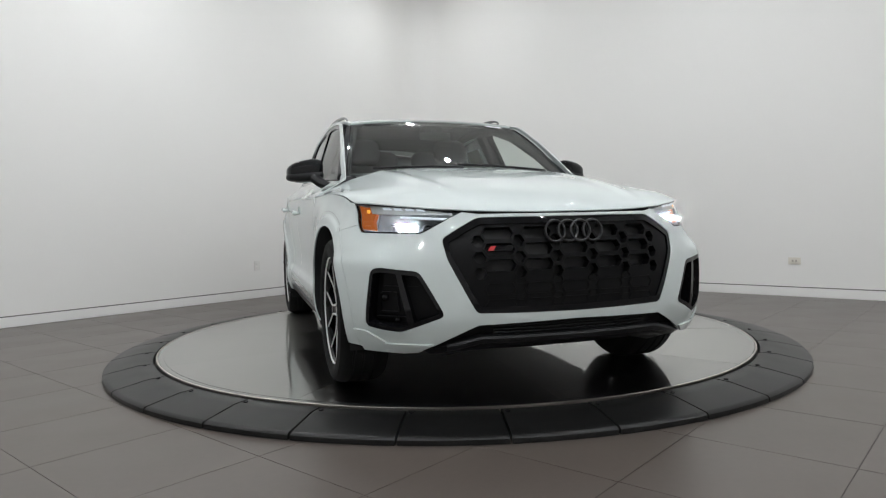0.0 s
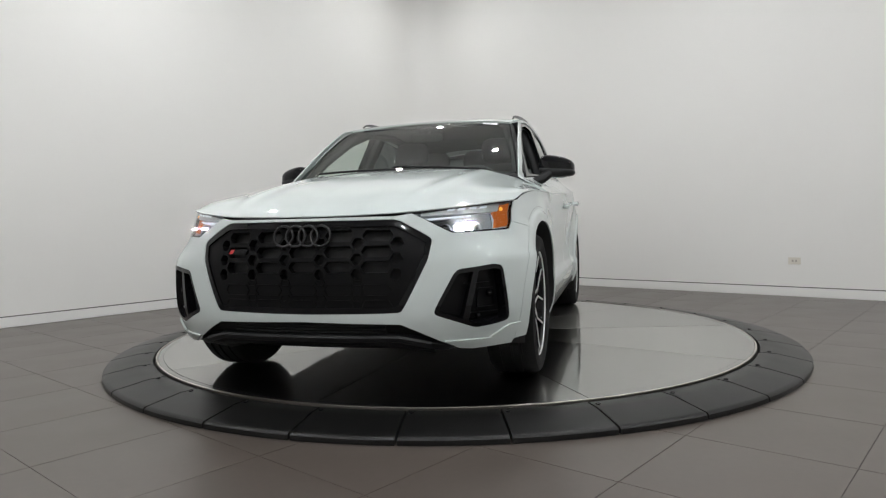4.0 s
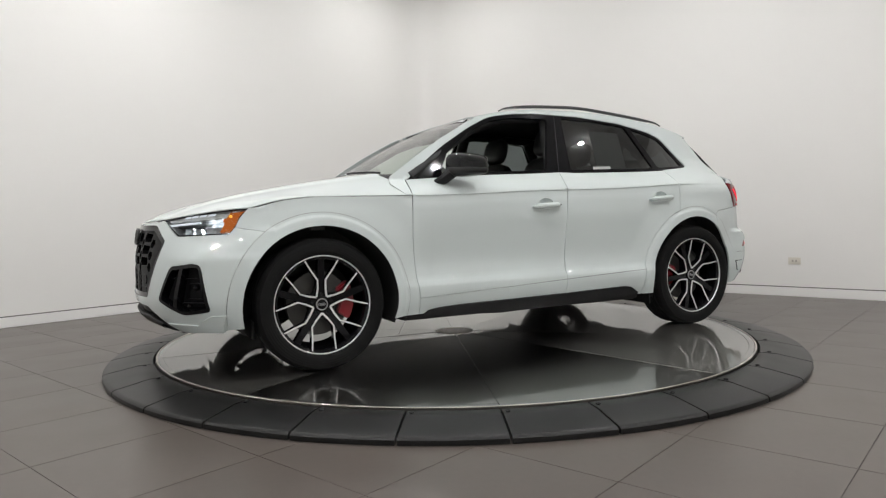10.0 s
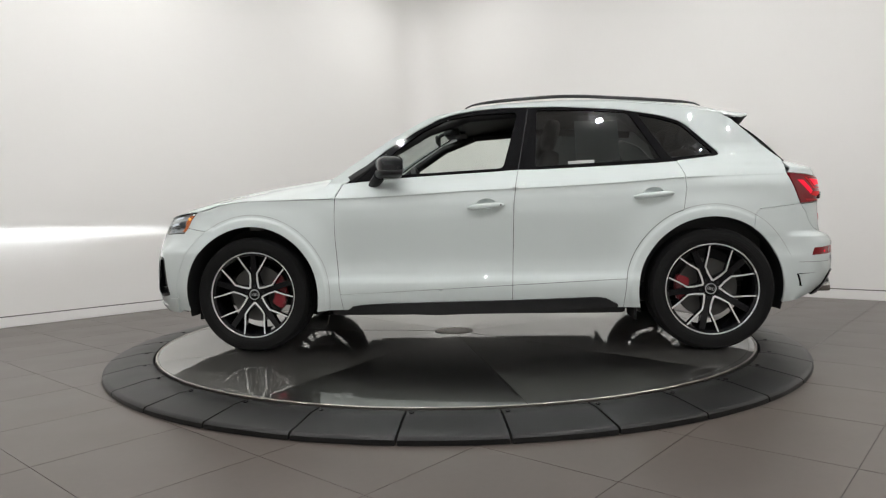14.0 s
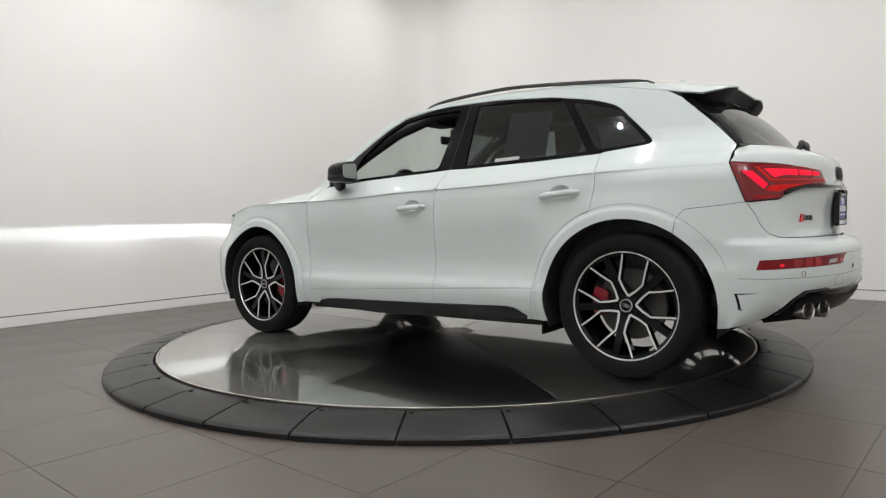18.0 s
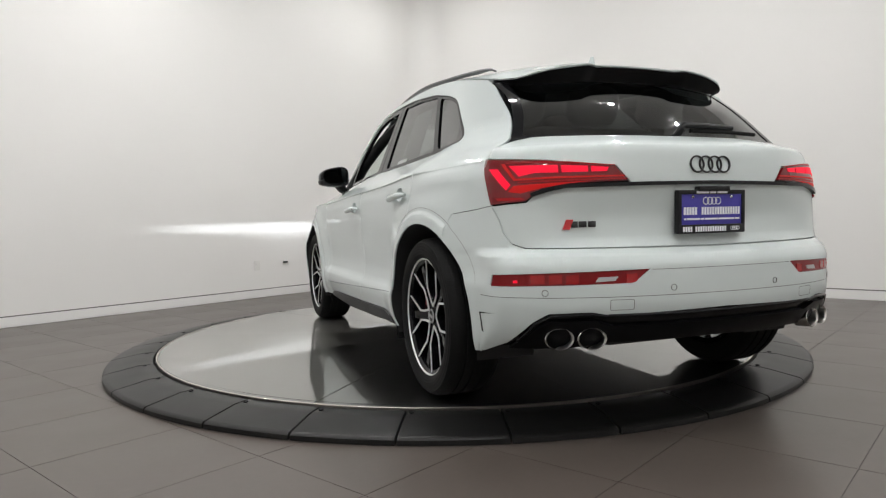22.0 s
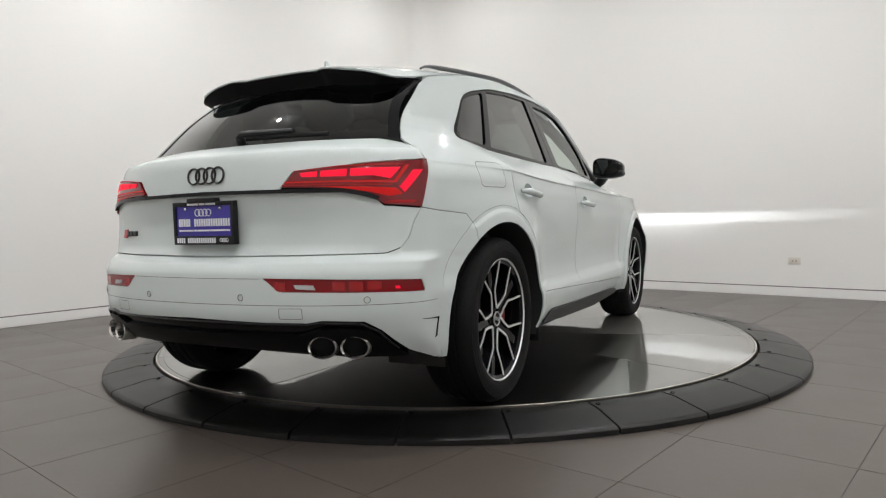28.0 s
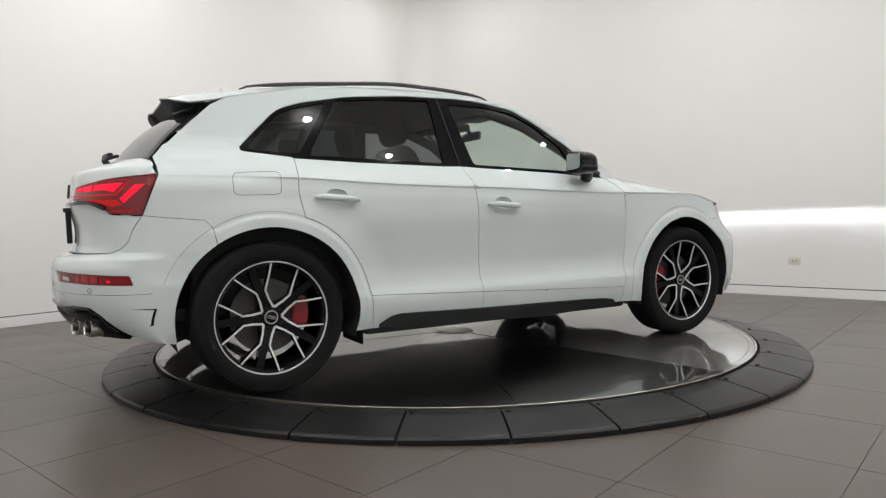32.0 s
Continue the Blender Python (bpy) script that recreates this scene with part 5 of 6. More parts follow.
for ob in [o for o in bpy.data.objects if o.name.startswith("bumper_reflector")]:
    mir = sum(v.co.y for v in ob.data.vertices) < 0
    ob.data.materials[0] = material("red_reflector", (0.20, 0.005, 0.008), 0.35, coat=0.25, spec=0.2, grain=0.3, scale=500)
    lay("reversing_lens", sheet(tl((0.545, 0.572), (0.475, 0.576), (0.465, 0.591), (0.535, 0.589)), rear_m, (), 0.02, 0.006, 0, -0.001), CLEARP, ob, "clear reversing lamp", mirror=mir)
    for y in (0.755, 0.700, 0.645, 0.435):
        lay("reflector_cell", sheet(tl((y, 0.566), (y - 0.042, 0.569), (y - 0.042, 0.601), (y, 0.598)), rear_m, (), 0.02, 0.003, 0, -0.002), CELL, ob, mirror=mir)
    # small glowing red spot near the reflector's outer end
    lay("reflector_bulb", sheet(tl((0.806, 0.570), (0.794, 0.571), (0.794, 0.581), (0.806, 0.580)), rear_m, (), 0.02, 0.004, 0, 0.0), LIT, ob, mirror=mir)

# black strip across the tailgate
strip = [R_(z=0.905, y=0.722), R_(z=0.922, y=0.68), R_(z=0.938, y=0.60), R_(z=0.941, y=0.35), (0, 0.945), (0, 0.931), R_(z=0.927, y=0.35), R_(z=0.923, y=0.60), R_(z=0.911, y=0.66), R_(z=0.892, y=0.715)]
half = sc(strip[:5])
low = sc(strip[5:])
loop = half + [(-u, z) for u, z in half[-2::-1]] + [(-u, z) for u, z in low[::-1]][:-1] + low
lay("tailgate_strip", sheet(loop, rear_m, (), 0.03, 0.03, 0, 0.016), GLOSS, car, "gloss black strip across the tailgate")
bm = bmesh.new()
box(bm, (-2.268, -0.075, 0.902), (-2.20, 0.075, 0.922), 0.004)
part("camera_housing", bm, SATIN, car)

# number plate in a dealer frame: its writing as plain bars
PLATE = material("violet_plate", (0.045, 0.035, 0.30), 0.4, grain=0.05)
BARW = material("white_print", (0.75, 0.75, 0.78), 0.5)
plate = new("number_plate")
plate.parent = car
plate.matrix_basis = pose(-2.240, 0.003, 0.823, 0, -1, 0)
tagged(plate, "violet dealer plate in a black frame")
bm = bmesh.new()
box(bm, (-0.010, -0.155, -0.077), (0.004, 0.155, 0.077), 0.003)
part("plate", bm, PLATE, plate)
for lo, hi in (((-0.016, -0.165, -0.085), (0.010, 0.165, -0.050)), ((-0.016, -0.165, 0.068), (0.010, 0.165, 0.085)), ((-0.016, -0.165, -0.052), (0.010, -0.150, 0.070)), ((-0.016, 0.150, -0.052), (0.010, 0.165, 0.070))):
    bm = bmesh.new()
    box(bm, lo, hi, 0.003)
    part("plate_frame", bm, SATIN, plate)


def bar(y0, y1, z0, z1, x=-0.0115, mat=BARW):
    bm = bmesh.new()
    box(bm, (x - 0.0012, y0, z0), (x + 0.002, y1, z1))
    part("print_bar", bm, mat, plate, smooth=False)


def word(y, z, h, widths, x=-0.0115, gap=0.0035):
    """Unreadable or private lettering as a run of plain bars; y runs leftwards as read."""
    for w in widths:
        bar(y - w, y, z, z + h, x)
        y -= w + gap


word(0.137, -0.012, 0.030, (0.009,) * 5, gap=0.0045)
word(0.050, -0.012, 0.030, (0.008,) * 15, gap=0.0050)
word(0.135, -0.032, 0.007, (0.009, 0.062, 0.016, 0.064, 0.076, 0.022), gap=0.005)
word(0.145, -0.078, 0.020, (0.008,) * 4, -0.0165, 0.004)
word(0.085, -0.078, 0.020, (0.008,) * 13, -0.0165, 0.0040)
word(0.080, 0.071, 0.010, (0.060, 0.030, 0.050), -0.0165, 0.006)
em = bmesh.new()
for k in range(4):
    ring_bm(em, (-0.012, (k - 1.5) * 0.020, 0.042), 0.0135, 0.0017, (0, 1, 0), (0, 0, 1), 24, 6)
part("print_rings", em, BARW, plate)
em = bmesh.new()
for k in range(4):
    ring_bm(em, (-0.0165, -0.112 + (k - 1.5) * 0.010, -0.067), 0.0068, 0.0011, (0, 1, 0), (0, 0, 1), 20, 6)
part("print_rings", em, BARW, plate)
for sy in (-1, 1):
    bm = bmesh.new()
    bmesh.ops.create_uvsphere(bm, u_segments=12, v_segments=6, radius=0.007, matrix=Matrix.Translation((-0.012, 0.095 * sy, 0.058)))
    part("screw", bm, CHROME, plate)

# rear emblem and badge
def rear_yz(y, z):
    y, z = np.atleast_1d(np.asarray(y, float)), np.atleast_1d(np.asarray(z, float))
    S = np.linspace(0, 4, 60)
    Q = rear(np.tile(S, len(y)), np.repeat(z, 60)).reshape(len(y), 60, 3)
    x = np.array([np.interp(abs(y[i]), Q[i, :, 1], Q[i, :, 0]) for i in range(len(y))])
    return np.stack([x, y, z], -1)


em = bmesh.new()
for k in range(4):
    y = (k - 1.5) * 0.0435 - 0.004
    p0 = rear_yz(y, 0.99)[0]
    p1 = rear_yz(y, 1.03)[0]
    ring_bm(em, ((p0[0] + p1[0]) / 2 - 0.004, y, 1.010), 0.0315, 0.0038, (0, 1, 0), (p1[0] - p0[0], 0, 0.04))
part("rear_emblem", em, RINGB, car, "black emblem of four rings")
bx = rear_yz(0.55, 0.785)[0]
badge = new("rear_badge")
badge.parent = car
badge.matrix_basis = pose(bx[0], bx[1], 0.785, 0, 0, -15)
tagged(badge, "small red and black badge of plain bars")
slab("red_bar", [(-0.002, 0.068, -0.019), (-0.002, 0.040, -0.019), (-0.002, 0.026, 0.019), (-0.002, 0.054, 0.019), 0.006], REDB, badge)
for y0, w in ((0.034, 0.026), (0.004, 0.030), (-0.032, 0.030)):
    bm = bmesh.new()
    box(bm, (-0.008, y0 - w, -0.012), (0.004, y0, 0.012), 0.004)
    part("letter_bar", bm, RINGB, badge)

# rear bumper details: exhausts, sensors, tow covers, gills
EXSTEEL = material("exhaust_steel", (0.55, 0.54, 0.52), 0.27, 1.0, grain=0.05)
EXD = material("exhaust_inner", (0.03, 0.028, 0.026), 0.6, 0.3, grain=0.2)
for sy in (1, -1):
    for y in (0.660, 0.550):
        c = rear_yz(y, 0.378)[0]
        ex = new("exhaust_tip")
        ex.parent = car
        ex.matrix_basis = pose(c[0] - 0.012, y * sy, 0.360, 0, 6, -17 * sy)
        bm = bmesh.new()
        lathe(bm, [(0.050, 0.055), (0.0555, 0.0), (0.055, -0.006), (0.053, -0.008), (0.0475, -0.002), (0.044, 0.060)], 48, Matrix.Diagonal((1, 1, 0.74, 1)) @ Matrix.Rotation(0, 4, "X"))
        bmesh.ops.recalc_face_normals(bm, faces=bm.faces[:])
        bmesh.ops.transform(bm, matrix=Matrix.Rotation(radians(-90), 4, "Z"), verts=bm.verts[:])
        part("chrome_sleeve", bm, EXSTEEL, ex, "oval polished exhaust sleeve")
        bm = bmesh.new()
        lathe(bm, [(0.0001, 0.058), (0.0445, 0.058)], 32, Matrix.Diagonal((1, 1, 0.74, 1)))
        bmesh.ops.transform(bm, matrix=Matrix.Rotation(radians(-90), 4, "Z"), verts=bm.verts[:])
        part("inner_pipe", bm, EXD, ex)
    for y, z in ((0.713, 0.534), (0.248, 0.543)):
        c = rear_yz(y, z)[0]
        u = Vector(rear_yz(y + 0.01, z)[0]) - Vector(c)
        bm = bmesh.new()
        ring_bm(bm, (c[0] - 0.001, y * sy, z), 0.0115, 0.0012, (u.x, u.y * sy, 0), (0, 0, 1), 24, 6)
        part("parking_sensor", bm, GROOVE, car)
    tow = sc([R_(z=0.506, y=0.495), R_(z=0.506, y=0.405), R_(z=0.466, y=0.405), R_(z=0.466, y=0.495)])
    tow = rounded([(u * sy, z) for u, z in tow], 0.006)
    lay("tow_cover", sheet(tow, rear_m, [inset(tow, 0.0018)], 0.03, 0.0, 0, 0.0008), GROOVE, car)
    # white recess in the corner: shade along its edges laid on as black
    gil = [R_(z=0.452, x=-2.03), R_(z=0.447, x=-1.915), R_(z=0.375, x=-1.930), R_(z=0.369, x=-1.950), R_(z=0.380, x=-1.942), R_(z=0.4425, x=-1.927)]
    gil = [(u * S_SC * sy, z) for u, z in gil]
    lay("bumper_gill", sheet(gil, rear_m, (), 0.02, 0.0, 0, 0.0012), GLOSS, car, "edges of a white recess in the bumper corner, their shade drawn in black")
line = [R_(z=0.517, y=y) for y in (0.0001, 0.2, 0.4, 0.6, 0.75, 0.84)] + [R_(z=0.517, x=-1.93)]
lp = sc(line)
loop = [(u, z) for u, z in lp] + [(u, z - 0.0022) for u, z in lp[::-1]]
for sy in (1, -1):
    lay("bumper_joint", sheet([(u * sy, z) for u, z in loop], rear_m, (), 0.03, 0, 0, 0.0008), GROOVE, car)
# bend between the reflectors: its line of shade drawn as a dark strip
crease = sc([R_(z=0.614, y=y) for y in (0.0001, 0.12, 0.24, 0.335)])
for sy in (1, -1):
    lay("bumper_crease", sheet([(u * sy, z) for u, z in crease] + [(u * sy, z - 0.0018) for u, z in crease[::-1]], rear_m, (), 0.03, 0, 0, 0.0008), GROOVE, car)
d2 = [(0, 0.405), R_(z=0.405, y=0.47), R_(z=0.430, y=0.55), R_(z=0.425, y=0.70), R_(z=0.40, y=0.735), R_(z=0.335, y=0.775), R_(z=0.314, y=0.79), R_(z=0.318, y=0.6), R_(z=0.340, y=0.47), (0, 0.343)]
DIFFB = material("diffuser_black", (0.004, 0.004, 0.0045), 0.3, spec=0.08, grain=0.1, scale=300)
lay("diffuser_panel", sheet(both(sc(d2)), rear_m, (), 0.04, 0.03, 0, 0.004), DIFFB, car)
bm = bmesh.new()
tube(bm, [tuple(rear_yz(y, 0.446)[0] + np.array([-0.004, 0, 0])) for y in np.linspace(-0.50, 0.50, 25)], 0.0065, 10)
part("diffuser_trim", bm, GLOSS, car, "gloss black trim bead over the diffuser")
for sy in (1, -1):
    edge = [(0.50, 0.444), (0.56, 0.452), (0.69, 0.447), (0.738, 0.415), (0.775, 0.345)]
    bm = bmesh.new()
    tube(bm, [tuple(rear_yz(y, z)[0] * np.array([1, sy, 1]) + np.array([-0.002, 0, 0])) for y, z in along(edge, 0.02)], 0.0060, 10)
    part("diffuser_trim", bm, GLOSS, car)
bm = bmesh.new()
box(bm, (-2.17, -0.44, 0.312), (-1.9, 0.44, 0.345), 0.015)
part("diffuser_floor", bm, UNDER, car)

# rear wiper, roof aerial
bm = bmesh.new()
tube(bm, [(-2.040, -0.012, 1.150), (-2.058, -0.018, 1.175), (-2.056, -0.030, 1.190), (-2.060, -0.15, 1.188), (-2.046, -0.295, 1.184)], lambda t: 0.021 - 0.007 * t, 12, 0.8)
wip = part("rear_wiper", bm, SATIN, car)
bm = bmesh.new()
tube(bm, [(-2.062, -0.06, 1.166), (-2.058, -0.25, 1.166), (-2.022, -0.450, 1.163)], 0.0085, 8)
part("wiper_blade", bm, RUBBER, wip)
bm = bmesh.new()
prism(bm, [(-1.36, 1.578), (-1.40, 1.592), (-1.425, 1.618), (-1.436, 1.618), (-1.446, 1.566)], -0.006, 0.006, lambda u, v, d: (u, d, v))
part("roof_aerial", bm, WHITE, car, "white fin aerial")

# roof rails
RAILM = material("black_roof_rail", (0.012, 0.012, 0.013), 0.3, coat=0.4, grain=0.05)
rz = spline((0.06, 1.535), (0.03, 1.552), (-0.08, 1.571), (-0.38, 1.588), (-0.57, 1.592), (-0.94, 1.572), (-1.24, 1.546), (-1.42, 1.522), (-1.455, 1.505))
for sy in (1, -1):
    bm = bmesh.new()
    path = [(x, sy * (0.583 - 0.045 * smooth(-0.4, -1.45, np.array(x)) + 0.012 * smooth(0.1, -0.5, np.array(x))), float(rz(x)) + 0.004) for x in np.linspace(0.055, -1.45, 40)]
    tube(bm, [tuple(float(c) for c in p) for p in path], lambda t: 0.006 + 0.009 * min(1, 8 * min(t, 1 - t)), 12, 0.75)
    part("roof_rail", bm, RAILM, car, "black roof rail")

# wheel arches, sills, mud flaps
for fx in (1, -1):
    for sy in (1, -1):
        bm = bmesh.new()
        rows = []

        def lim(a, fx=fx):
            return float(flank(fx * WHEEL_X + 0.438 * math.cos(a), max(0.27, WHEEL_Z + 0.438 * math.sin(a)))[0][1])
        for i in range(25):
            a = radians(-18 + 216 * i / 24)
            rows.append([bm.verts.new((fx * WHEEL_X + r * math.cos(a), sy * y, WHEEL_Z + r * math.sin(a))) for r, y in ((0.438, lim(a) - 0.008), (0.440, lim(a) - 0.03), (0.440, 0.58), (0.16, 0.57))])
        for a, b in zip(rows, rows[1:]):
            for j in range(3):
                bm.faces.new((a[j], a[j + 1], b[j + 1], b[j]))
        bmesh.ops.recalc_face_normals(bm, faces=bm.faces[:])
        part("wheel_arch_liner", bm, UNDER, car)
        bm = bmesh.new()
        lathe(bm, [(0.05, 0.010), (0.178, 0.010), (0.180, 0.007), (0.180, -0.017), (0.05, -0.017)], 64, pose(fx * WHEEL_X, sy * 0.795, WHEEL_Z))
        bmesh.ops.recalc_face_normals(bm, faces=bm.faces[:])
        part("brake_disc", bm, IRON, car)
        bm = bmesh.new()
        cal = -1 if fx > 0 else 1
        pts = []
        spread = 34 if fx > 0 else 24
        for i in range(9):
            a = radians(-spread + 2 * spread * i / 8)
            pts.append((0.198 * math.cos(a), 0.198 * math.sin(a)))
        for i in range(9):
            a = radians(spread - 2 * spread * i / 8)
            pts.append((0.118 * math.cos(a), 0.118 * math.sin(a)))
        prism(bm, pts, 0.795, 0.850, lambda u, v, d: (fx * WHEEL_X + cal * u, sy * d, WHEEL_Z + v + 0.01))
        bmesh.ops.bevel(bm, geom=[e for e in bm.edges if e.calc_face_angle(0) > 0.8], offset=0.008, segments=2, affect="EDGES")
        part("brake_caliper", bm, RED, car, "red brake caliper")
for sy in (1, -1):
    bm = bmesh.new()
    box(bm, (WHEEL_X - 0.045, min(0.80 * sy, 0.84 * sy), 0.775), (WHEEL_X + 0.035, max(0.80 * sy, 0.84 * sy), 0.797), 0.004)
    part("arch_bracket", bm, IRON, car, "small grey bracket under the wheel arch")
for fx, a0, a1 in ((1, 53, 205), (-1, -24, 62)):
    ring = arc(fx * WHEEL_X, a0, a1, r=0.5075, n=60)
    ring2 = arc(fx * WHEEL_X, a1, a0, r=0.5060, n=60)
    if fx < 0:
        ring, ring2 = arc(-WHEEL_X, 64, 158, r=0.5075, n=40), arc(-WHEEL_X, 158, 64, r=0.5060, n=40)
    for mir in (False, True):
        lay("arch_joint", sheet([p for p in ring + ring2], flank, (), 0.03, 0, 0, 0.0009), GROOVE, car, mirror=mir)
SILL = [(0.80, 0.262), (0.770, 0.285), (0.70, 0.296), (0.562, 0.303), (-0.2, 0.315), (-0.735, 0.330), (-0.79, 0.322), (-0.862, 0.282), (-0.86, 0.270), (-0.49, 0.246), (0.25, 0.226), (0.78, 0.252)]
for mir in (False, True):
    lay("sill_cladding", sheet(SILL, flank, (), 0.03, 0.06, 0, 0.010), SATIN, car, "black sill cladding", mirror=mir)
for sy in (1, -1):
    bm = bmesh.new()
    box(bm, (-0.968, 0.66, 0.19), (-0.955, 0.925, 0.36), 0.004)
    if sy < 0:
        bmesh.ops.transform(bm, matrix=Matrix.Diagonal((1, -1, 1, 1)), verts=bm.verts[:])
        bmesh.ops.reverse_faces(bm, faces=bm.faces[:])
    part("mud_flap", bm, RUBBER, car)
    bm = bmesh.new()
    box(bm, (1.775, 0.62, 0.205), (1.79, 0.86, 0.30), 0.004)
    if sy < 0:
        bmesh.ops.transform(bm, matrix=Matrix.Diagonal((1, -1, 1, 1)), verts=bm.verts[:])
        bmesh.ops.reverse_faces(bm, faces=bm.faces[:])
    part("air_deflector", bm, RUBBER, car)

# cabin pillar trims
for sy in (1, -1):
    for path, r in (([(0.80, 0.735, 1.08), (0.55, 0.675, 1.25), (0.30, 0.600, 1.40), (0.05, 0.545, 1.485)], 0.042), ([(-0.265, 0.745, 1.05), (-0.29, 0.690, 1.25), (-0.33, 0.585, 1.49)], 0.050),
                    ([(0.05, 0.545, 1.485), (-0.5, 0.545, 1.515), (-1.2, 0.535, 1.47)], 0.036), ([(-1.20, 0.735, 1.08), (-1.13, 0.66, 1.28), (-0.95, 0.55, 1.48)], 0.045), ([(-1.55, 0.70, 1.10), (-1.50, 0.62, 1.28), (-1.40, 0.53, 1.44)], 0.055)):
        bm = bmesh.new()
        tube(bm, [(x, y * sy, z) for x, y, z in path], r, 12, 0.8)
        part("pillar_trim", bm, DARK, car)

# door handles
for mir in (False, True):
    sy = -1 if mir else 1
    for door, (x0, z0, x1, z1), cp, (cx, cz) in (("front_door", (0.030, 0.886, -0.182, 0.899), CUPS[0], (-0.078, 0.906)), ("rear_door", (-0.962, 0.925, -1.186, 0.943), CUPS[1], (-1.078, 0.948))):
        dob = panels[door, mir]
        lay("handle_cup", sheet(cp, cup(cx, cz), (), 0.012, 0.0, -0.001), WHITE, dob, mirror=mir)
        bm = bmesh.new()
        path = []
        for t in np.linspace(0, 1, 15):
            x, z = x0 + (x1 - x0) * t, z0 + (z1 - z0) * t
            out = 0.030 * min(1, 5.0 * min(t, 1 - t)) ** 0.6 + 0.004
            path.append((x, sy * (float(side_y(x, z)) + out), z))
        tube(bm, path, lambda t: 0.008 + 0.009 * min(1, 6 * min(t, 1 - t)), 12, 1.0)
        part("door_handle", bm, WHITE, dob)
ob = panels["front_door", False]
bm = bmesh.new()
bmesh.ops.create_uvsphere(bm, u_segments=10, v_segments=6, radius=0.005, matrix=Matrix.Translation((-0.168, float(side_y(-0.168, 0.898)) + 0.036, 0.898)))
part("lock_cap", bm, GROOVE, ob)

# fuel flap on the other flank
FLAP = rounded([(-1.568, 1.060), (-1.346, 1.068), (-1.350, 0.952), (-1.572, 0.950)], 0.035, 6)
for mir in (False, True):
    lay("pillar_joint", sheet([(-0.278, 1.125), (-0.283, 1.125), (-0.352, 1.515), (-0.347, 1.515)], flank, (), 0.05, 0, 0, -0.0045), DARK, car, mirror=mir)
lay("fuel_flap", sheet(FLAP, flank, [inset(FLAP, 0.0026)], 0.02, 0.0, 0, 0.0012), GROOVE, car, "joint of the fuel flap", mirror=True)

# paper stickers inside the rear door glass
PAPER = material("sticker_paper", (0.42, 0.43, 0.42), 0.7, grain=0.06, scale=60)
lay("window_sticker", sheet([(-0.64, 1.160), (-0.91, 1.168), (-0.91, 1.425), (-0.64, 1.432)], flank, (), 0.1, 0, 0, -0.022), PAPER, car, "pale paper sticker inside the tinted window")
lay("window_label", sheet([(-0.59, 1.146), (-0.75, 1.151), (-0.75, 1.170), (-0.59, 1.166)], flank, (), 0.1, 0, 0, -0.011), PAPER, car, "small white label on the tinted window")

# door mirrors
def blob(bm, c, r, e=0.75, n=20, k=12, cut=None):
    """A rounded box-like body."""
    sg = lambda v, p: math.copysign(abs(v) ** p, v)
    rows = []
    for i in range(k + 1):
        ph = -math.pi / 2 + math.pi * i / k
        row = []
        for j in range(n):
            th = 2 * math.pi * j / n
            row.append(bm.verts.new((c[0] + r[0] * sg(math.cos(ph), e) * sg(math.cos(th), e), c[1] + r[1] * sg(math.cos(ph), e) * sg(math.sin(th), e), c[2] + r[2] * sg(math.sin(ph), e))))
        rows.append(row)
    for a, b in zip(rows, rows[1:]):
        for j in range(n):
            bm.faces.new((a[j], a[(j + 1) % n], b[(j + 1) % n], b[j]))
    bmesh.ops.remove_doubles(bm, verts=bm.verts[:], dist=1e-5)
    bmesh.ops.recalc_face_normals(bm, faces=bm.faces[:])
    return bm


MIRG = material("mirror_glass", (0.32, 0.34, 0.35), 0.02, 1.0)
for sy in (1, -1):
    mirror_ = new("door_mirror")
    mirror_.parent = car
    tagged(mirror_, "gloss black door mirror")

    def shape(bm, sy=sy):
        for v in bm.verts:                        # wedge: tapered outwards, swept back
            x, y, z = v.co
            q = (y - 0.835) / 0.21
            zz = 1.152 + (z - 1.152) * (1.05 - 0.30 * max(0, q) ** 2) - 0.018 * max(0, q)
            xx = 0.50 + (x - 0.50) * (1.0 - 0.18 * max(0, q)) - 0.05 * q
            if xx < 0.462 - 0.05 * q:
                xx = 0.462 - 0.05 * q
            v.co = (xx, y * sy, zz)
        if sy < 0:
            bmesh.ops.reverse_faces(bm, faces=bm.faces[:])
    bm = bmesh.new()
    blob(bm, (0.530, 0.938, 1.152), (0.098, 0.112, 0.073), 0.62, 28, 18)
    shape(bm)
    bmesh.ops.recalc_face_normals(bm, faces=bm.faces[:])
    part("mirror_cap", bm, GLOSS, mirror_, angle=60)
    bm = bmesh.new()
    blob(bm, (0.530, 0.938, 1.118), (0.101, 0.114, 0.036), 0.6, 28, 10)
    shape(bm)
    part("mirror_base", bm, SATIN, mirror_, angle=60)
    bm = bmesh.new()
    tube(bm, [(0.640, 0.80 * sy, 1.040), (0.615, 0.850 * sy, 1.062), (0.58, 0.885 * sy, 1.098)], lambda t: 0.034 + 0.008 * t, 12, 0.8)
    part("mirror_arm", bm, SATIN, mirror_)
    bm = bmesh.new()
    prism(bm, rounded([(0.858, 1.098), (1.025, 1.105), (1.022, 1.190), (0.858, 1.205)], 0.03), 0.0, 0.004, lambda u, v, d: (0.458 - 0.05 * (u - 0.835) / 0.21 - d, u * sy, v))
    part("mirror_glass", bm, MIRG, mirror_)

